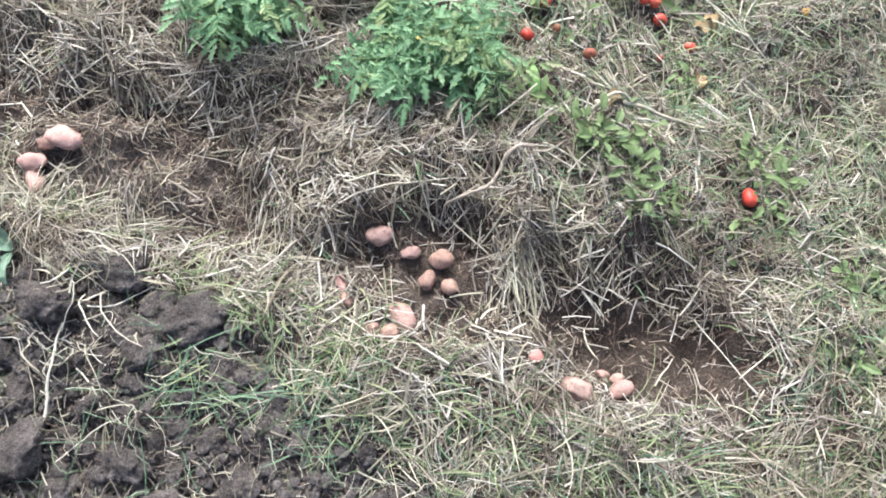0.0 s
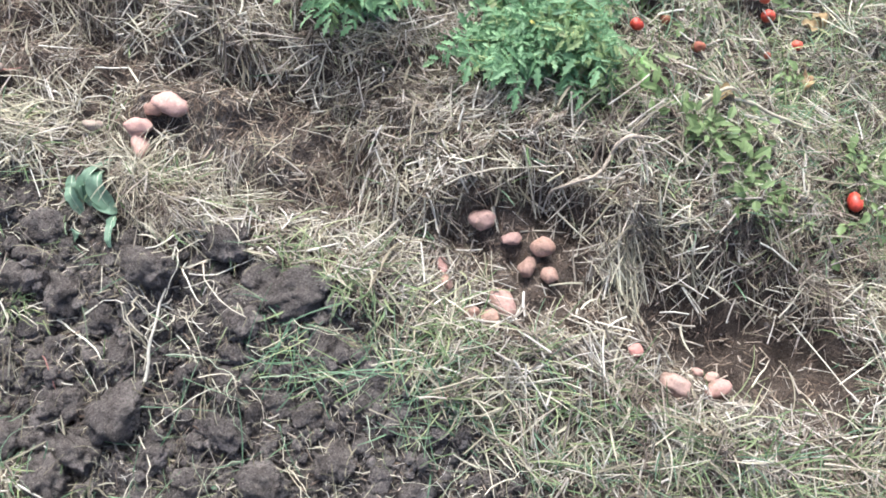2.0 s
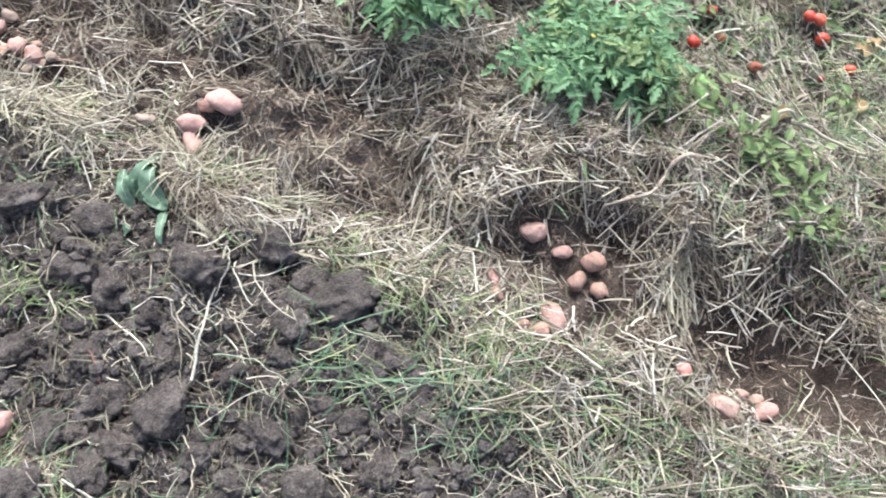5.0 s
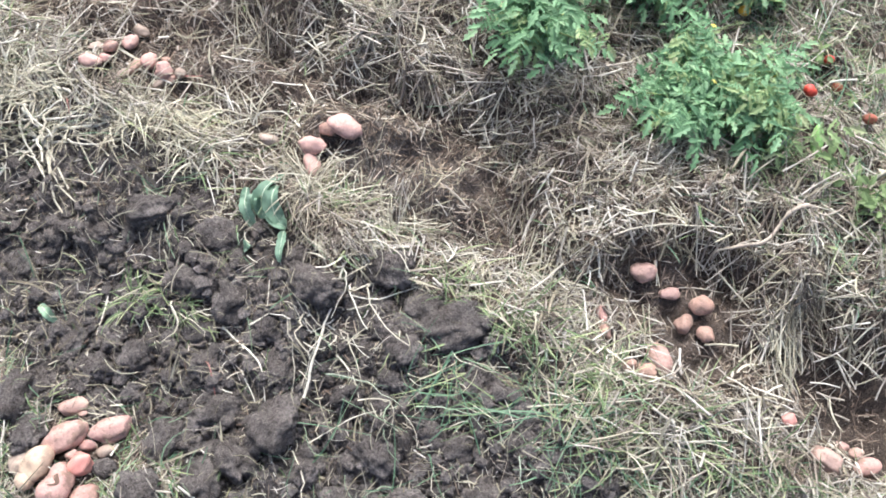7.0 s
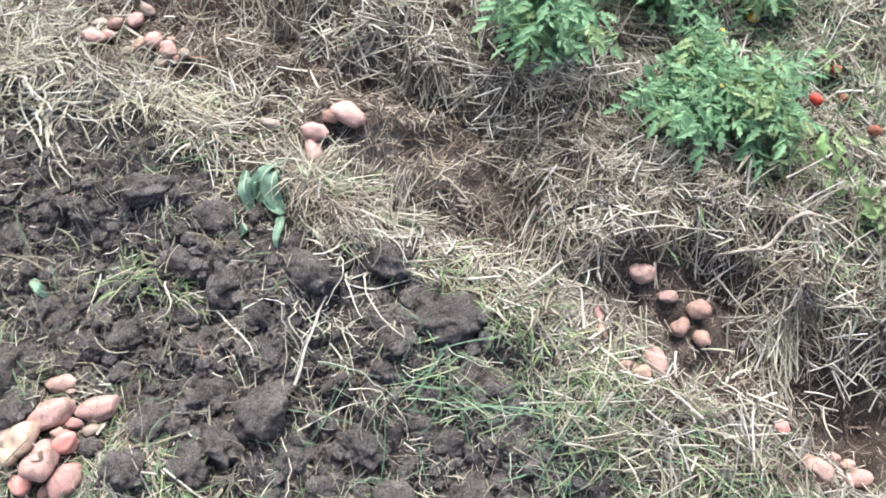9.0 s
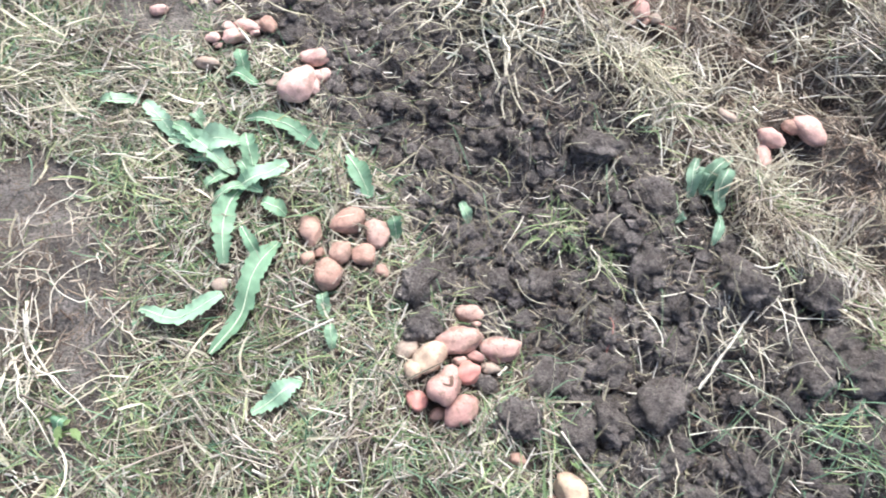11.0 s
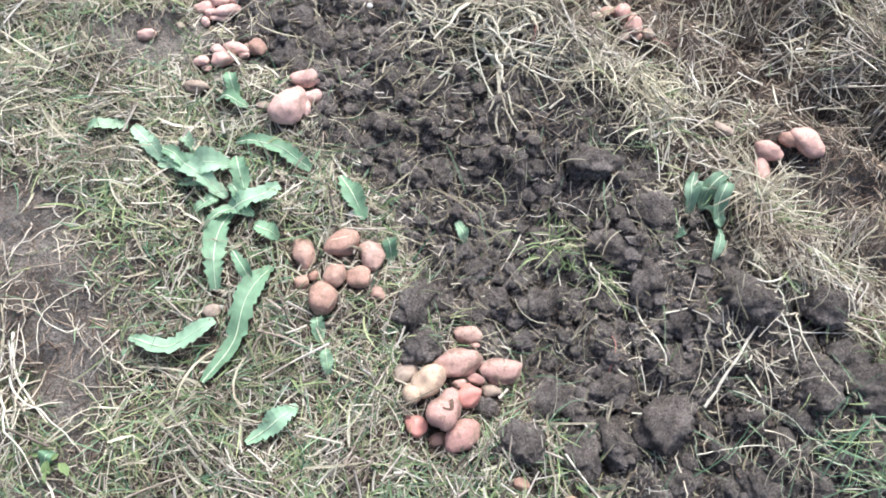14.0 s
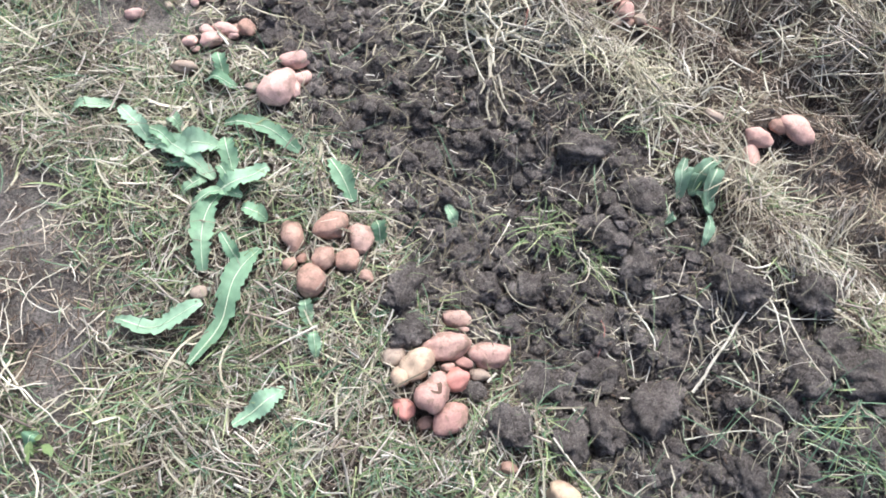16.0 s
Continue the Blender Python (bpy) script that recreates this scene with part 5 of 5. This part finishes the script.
# Tufts that stand on the ridge and among the clods.
def grass_tuft(x, y, blades, length, spread, material, k, label):
    rng = np.random.default_rng(6000 + k)
    px, py = x + rng.normal(0, spread, blades), y + rng.normal(0, spread, blades)
    paths = rising(px, py, rng.uniform(0, 6.28, blades), length * rng.uniform(0.5, 1.2, blades), rng.uniform(0.15, 0.8, blades), rng.uniform(1.2, 2.3, blades), rng, 7)
    wide = rng.uniform(0.002, 0.004, blades)[:, None] * np.linspace(1, 0.25, 7)[None] ** 0.7
    co, faces = sweep(paths, wide, 3, True)
    return tagged(new("grass_tuft", mesh_of("grass_tuft", co, faces, material)), label, "grass tuft", "grass tufts")


for k, (x, y, fresh) in enumerate([(0.516, 1.706, 1), (0.573, 1.694, 1), (1.133, 1.452, 1), (1.213, 1.329, 1), (1.33, 1.162, 1), (0.611, 1.62, 1)] + [(0.734, 1.946, 0), (0.82, 2.039, 0), (0.885, 1.945, 0), (0.943, 1.771, 0), (0.927, 1.743, 0), (1.008, 1.711, 0), (0.673, 2.093, 0), (0.597, 2.134, 0), (0.519, 2.196, 0), (1.068, 1.616, 0), (1.199, 1.469, 0), (1.299, 1.339, 0), (0.30, 2.21, 0), (0.36, 2.17, 0), (0.42, 2.24, 0), (0.47, 2.19, 0), (0.54, 2.24, 0), (0.50, 2.10, 0), (0.40, 2.30, 0), (0.60, 2.06, 0), (0.66, 2.03, 0), (0.95, 1.80, 0), (0.97, 1.74, 1), (1.90, 1.44, 1), (1.87, 1.40, 1), (1.88, 1.47, 1), (1.84, 1.43, 1)]):
    grass_tuft(x, y, 44 if fresh else 38, 0.075 if fresh else 0.11, 0.02, GREEN if fresh else DRY, k, "small yellowish green grass tuft among soil clods" if fresh else "curved dry yellow grass tuft on the ridge")

# Couch grass creeping from the ridge onto the dug soil.
n = 170
v, s = 1.67 - 0.1 * rng.random(n) + rng.normal(0, 0.035, n), rng.uniform(-0.5, 0.0, n)
x, y = 0.8 * v + 0.6 * s, 0.6 * v - 0.8 * s
paths = lying(x, y, rng.normal(2.6, 0.8, n), rng.uniform(0.05, 0.17, n), 0.035, rng, 7, 0.3)
wide = rng.uniform(0.0018, 0.0038, n)[:, None] * np.linspace(1, 0.4, 7)[None]
cool = rng.random(n) < 0.6
stuff("couch_grass_mat", paths[cool], wide[cool], 3, COOL, "bluish couch grass creeping over dug soil", "grass", True)
stuff("creeping_couch_grass", paths[~cool], wide[~cool], 3, GREEN, "green couch grass creeping over dug soil", "grass", True)

# Small clover-like leaflets low in the grass.
x, y = scatter(rng, 2600, lambda a, b: np.clip(area(a, b, "green") * (0.4 + 0.6 * waves(a, b, 0.2, 29)), 0, 1))
n = len(x)
paths = rising(x, y, rng.uniform(0, 6.28, n), rng.uniform(0.010, 0.024, n), rng.uniform(0.8, 1.4, n), rng.uniform(1.4, 2.0, n), rng, 5)
wide = rng.uniform(0.006, 0.012, n)[:, None] * np.array([0.3, 0.9, 1.0, 0.7, 0.1])[None]
stuff("weed_leaflets", paths, wide, 3, COOL, "small flat weed leaves low in the grass", "weeds", True)

# Coarse blades and bleached stems in the sward beside the strip and on the near ridge.
x, y = scatter(rng, 2400, lambda a, b: np.clip(0.75 * area(a, b, "green") + 0.35 * area(a, b, "dry"), 0, 1) * (1 - dug(a, b)) * (0.15 + 0.85 * rise(waves(a, b, 0.1, 51), 0.0, 0.25)))
n = len(x)
paths = rising(x, y, rng.uniform(0, 6.28, n), rng.uniform(0.03, 0.10, n), rng.uniform(0.4, 1.3, n), rng.uniform(1.1, 1.9, n), rng, 6, 0.4)
wide = rng.uniform(0.0032, 0.006, n)[:, None] * np.array([0.8, 1.0, 0.95, 0.8, 0.55, 0.15])[None]
pick = rng.random(n)
stuff("coarse_grass", paths[pick < 0.7], wide[pick < 0.7], 3, GREEN, "coarse light green grass blades", "grass", True)
stuff("coarse_dry_grass", paths[pick > 0.7], wide[pick > 0.7], 3, DRY, "coarse bleached grass blades", "dry grass", True)

# Fine matted hay between the straws of the bank.
x, y = scatter(rng, 6500, lambda a, b: area(a, b, "hay"))
n = len(x)
paths = lying(x, y, rng.uniform(0, 6.28, n), rng.uniform(0.02, 0.085, n), 0.022, rng, 4, 0.3)
stuff("matted_hay", paths, np.repeat(rng.uniform(0.0007, 0.0017, n)[:, None], 4, 1), 3, HAY, "fine matted brownish hay on the bank", "hay", True)

# Rotted leaves and flakes among the weeds behind the bank.
x, y = scatter(rng, 1700, lambda a, b: np.clip(0.75 * rise(lanes(a, b)[0], 2.42, 0.05) + 0.10 * area(a, b, "straw") + 0.08 * area(a, b, "dry"), 0, 1))
n = len(x)
paths = rising(x, y, rng.uniform(0, 6.28, n), rng.uniform(0.012, 0.034, n), rng.uniform(0.9, 1.5, n), rng.uniform(1.3, 2.2, n), rng, 5, 0.5)
wide = rng.uniform(0.007, 0.018, n)[:, None] * np.array([0.25, 0.85, 1.0, 0.75, 0.15])[None]
stuff("leaf_litter", paths, wide, 3, LITTER, "rotted brown and grey leaves among weeds", "leaf litter", True)

# Wiry stems that stand and lean over the hollow and the weeds behind the bank.
x, y = scatter(rng, 1000, lambda a, b: np.clip(rise(lanes(a, b)[0], 2.45, 0.06) * (0.06 + 0.3 * rise(lanes(a, b)[1], 0.35, 0.12) + 0.64 * rise(lanes(a, b)[1], 0.55, 0.06)), 0, 1))
n = len(x)
paths = rising(x, y, rng.uniform(0, 6.28, n), rng.uniform(0.08, 0.22, n), rng.uniform(0.1, 0.8, n), rng.uniform(0.6, 1.7, n), rng, 7, 0.5)
wide = rng.uniform(0.0012, 0.003, n)[:, None] * np.linspace(1, 0.4, 7)[None]
pick = rng.random(n) < 0.5
stuff("wiry_stems", paths[pick], wide[pick], 3, WISP, "thin upright grey green weed stems", "weeds")
stuff("pale_wiry_stems", paths[~pick], wide[~pick], 3, STRAW, "thin bleached upright weed stems", "dry stems")

# Broad faded blades lying loose on the litter.
x, y = scatter(rng, 260, lambda a, b: np.clip(area(a, b, "straw") + area(a, b, "dry") + 0.04, 0, 1))
n = len(x)
paths = lying(x, y, rng.uniform(0, 6.28, n), rng.uniform(0.03, 0.12, n), 0.04, rng, 6, 0.35)
wide = rng.uniform(0.003, 0.006, n)[:, None] * np.array([0.6, 0.95, 1.0, 0.9, 0.65, 0.25])[None]
stuff("broad_blades", paths, wide, 3, DRY, "broad faded grass blades loose on the litter", "dry grass", True)

# Thin grass beyond the stretch that the camera sees.
n = 46000
far = np.where(rng.random(n) < 0.65, 1.0, 2.4)
x, y = 1 + rng.normal(0, 1, n) * far, 1.6 + rng.normal(0, 1, n) * far
out = ~in_view(x, y) & (rng.random(n) > 0.9 * dug(x, y))
x, y, n = x[out], y[out], int(out.sum())
wide = rng.uniform(0.004, 0.010, n)[:, None] * np.linspace(1, 0.25, 3)[None]
half = rng.random(n) < 0.5
paths = rising(x, y, rng.uniform(0, 6.28, n), rng.uniform(0.06, 0.16, n), rng.uniform(0.3, 1.2, n), rng.uniform(1.3, 2.0, n), rng, 3)
stuff("outer_grass", paths[half], wide[half], 3, GREEN, "patchy grass round the dug plot", "grass", True)
stuff("outer_dry_grass", paths[~half], wide[~half], 3, DRY, "dry grass round the dug plot", "dry grass", True)

# Loose sheaves: straws that lie the same way.
cx, cy = scatter(rng, 110, lambda a, b: np.clip(area(a, b, "straw") * 1.3 + 0.5 * area(a, b, "dry"), 0, 1))
turn = rng.uniform(0, 6.28, len(cx))
many = rng.integers(8, 26, len(cx))
who = np.repeat(np.arange(len(cx)), many)
n = len(who)
x, y = cx[who] + rng.normal(0, 0.026, n), cy[who] + rng.normal(0, 0.026, n)
paths = lying(x, y, turn[who] + rng.normal(0, 0.35, n), rng.uniform(0.03, 0.11, n), 0.045, rng, 5, 0.08)
wide = np.repeat((0.0011 + 0.0038 * rng.random(n) ** 2.2)[:, None], 5, 1)
stuff("loose_sheaves", paths[who % 2 == 0], wide[who % 2 == 0], 3, DRY, "loose yellowish sheaves of straw on the mulch", "straw")
stuff("grey_sheaves", paths[who % 2 == 1], wide[who % 2 == 1], 3, STRAW, "loose grey sheaves of straw on the mulch", "straw")

# Straw that hangs over the edge of the bank into the trench.
s0 = np.sort(rng.uniform(-1.3, 0.75, 46))
who = rng.integers(0, 46, 560)
s = np.concatenate([s0[who] + rng.normal(0, 0.04, 560), rng.normal(0.14, 0.035, 240)])
n = len(s)
v = 2.12 + rng.normal(0, 0.03, n)
for _ in range(3):
    v = np.where(np.arange(n) < 560, bank_edge(0.8 * v + 0.6 * s, 0.6 * v - 0.8 * s) + rng.normal(0.0, 0.035, n), v)
v[560:] = 2.06 + rng.normal(0, 0.05, 240)
x, y = 0.8 * v + 0.6 * s, 0.6 * v - 0.8 * s
paths = lying(x, y, rng.normal(-2.5, 1.2, n), rng.uniform(0.02, 0.075, n), 0.045, rng, 5, 0.12)
wide = np.repeat((0.0016 + 0.0036 * rng.random(n) ** 2)[:, None], 5, 1)
half = rng.random(n) < 0.5
stuff("hanging_straw", paths[half], wide[half], 3, DRY, "pale straw hanging over the edge of the bank", "straw")
stuff("bleached_straw", paths[~half], wide[~half], 3, STRAW, "bleached straw hanging over the edge of the bank", "straw")

# Fine roots and crumbs on the dug soil.
x, y = scatter(rng, 900, lambda a, b: dug(a, b))
n = len(x)
paths = lying(x, y, rng.uniform(0, 6.28, n), 0.010 + 0.075 * rng.random(n) ** 1.8, 0.014, rng, 6, 0.4)
stuff("root_fibres", paths, np.repeat((0.0008 + 0.0018 * rng.random(n) ** 2)[:, None], 6, 1), 3, STRAW, "thin pale roots strewn over dug soil", "roots")

x, y = scatter(rng, 1100, lambda a, b: dug(a, b), False)
n = len(x)
paths = lying(x, y, rng.uniform(0, 6.28, n), 0.012 + 0.07 * rng.random(n) ** 2, 0.075, rng, 6, 0.5)
stuff("clinging_roots", paths, np.repeat((0.0008 + 0.0016 * rng.random(n) ** 2)[:, None], 6, 1), 3, HAY, "fine dead rootlets clinging to soil clods", "roots", clear=False)

x, y = scatter(rng, 9500, lambda a, b: np.clip(dug(a, b) + 0.04, 0, 1))
n = len(x)
bm = bmesh.new()
bmesh.ops.create_icosphere(bm, subdivisions=1, radius=1)
ball = np.array([w.co for w in bm.verts])
tri = np.array([[w.index for w in f.verts] for f in bm.faces])
bm.free()
r = (0.0022 + 0.013 * rng.random(n) ** 3.2) * np.where(dug(x, y) < 0.6, 0.4, 1.0)
spin = np.stack([np.cos(rng.uniform(0, 6.28, n)), np.sin(rng.uniform(0, 6.28, n))], 1)
rough = 1 + 0.22 * np.sin(ball @ rng.normal(0, 2.2, (3, 8)) + 1.0)
shape = ball[None] * rough.T[rng.integers(0, 8, n)][:, :, None] * r[:, None, None] * rng.uniform(0.7, 1.2, (n, 1, 3))
turned = np.stack([shape[..., 0] * spin[:, :1] - shape[..., 1] * spin[:, 1:], shape[..., 0] * spin[:, 1:] + shape[..., 1] * spin[:, :1], shape[..., 2]], -1)
co = turned + np.stack([x, y, ground_z(x, y) + 0.35 * r], 1)[:, None]
faces = (tri[None] + (np.arange(n) * len(ball))[:, None, None]).reshape(-1, 3)
tagged(new("soil_crumbs", mesh_of("soil_crumbs", co, faces, CLOD, False)), "small dark crumbs of dug soil", "soil", kind="stuff")
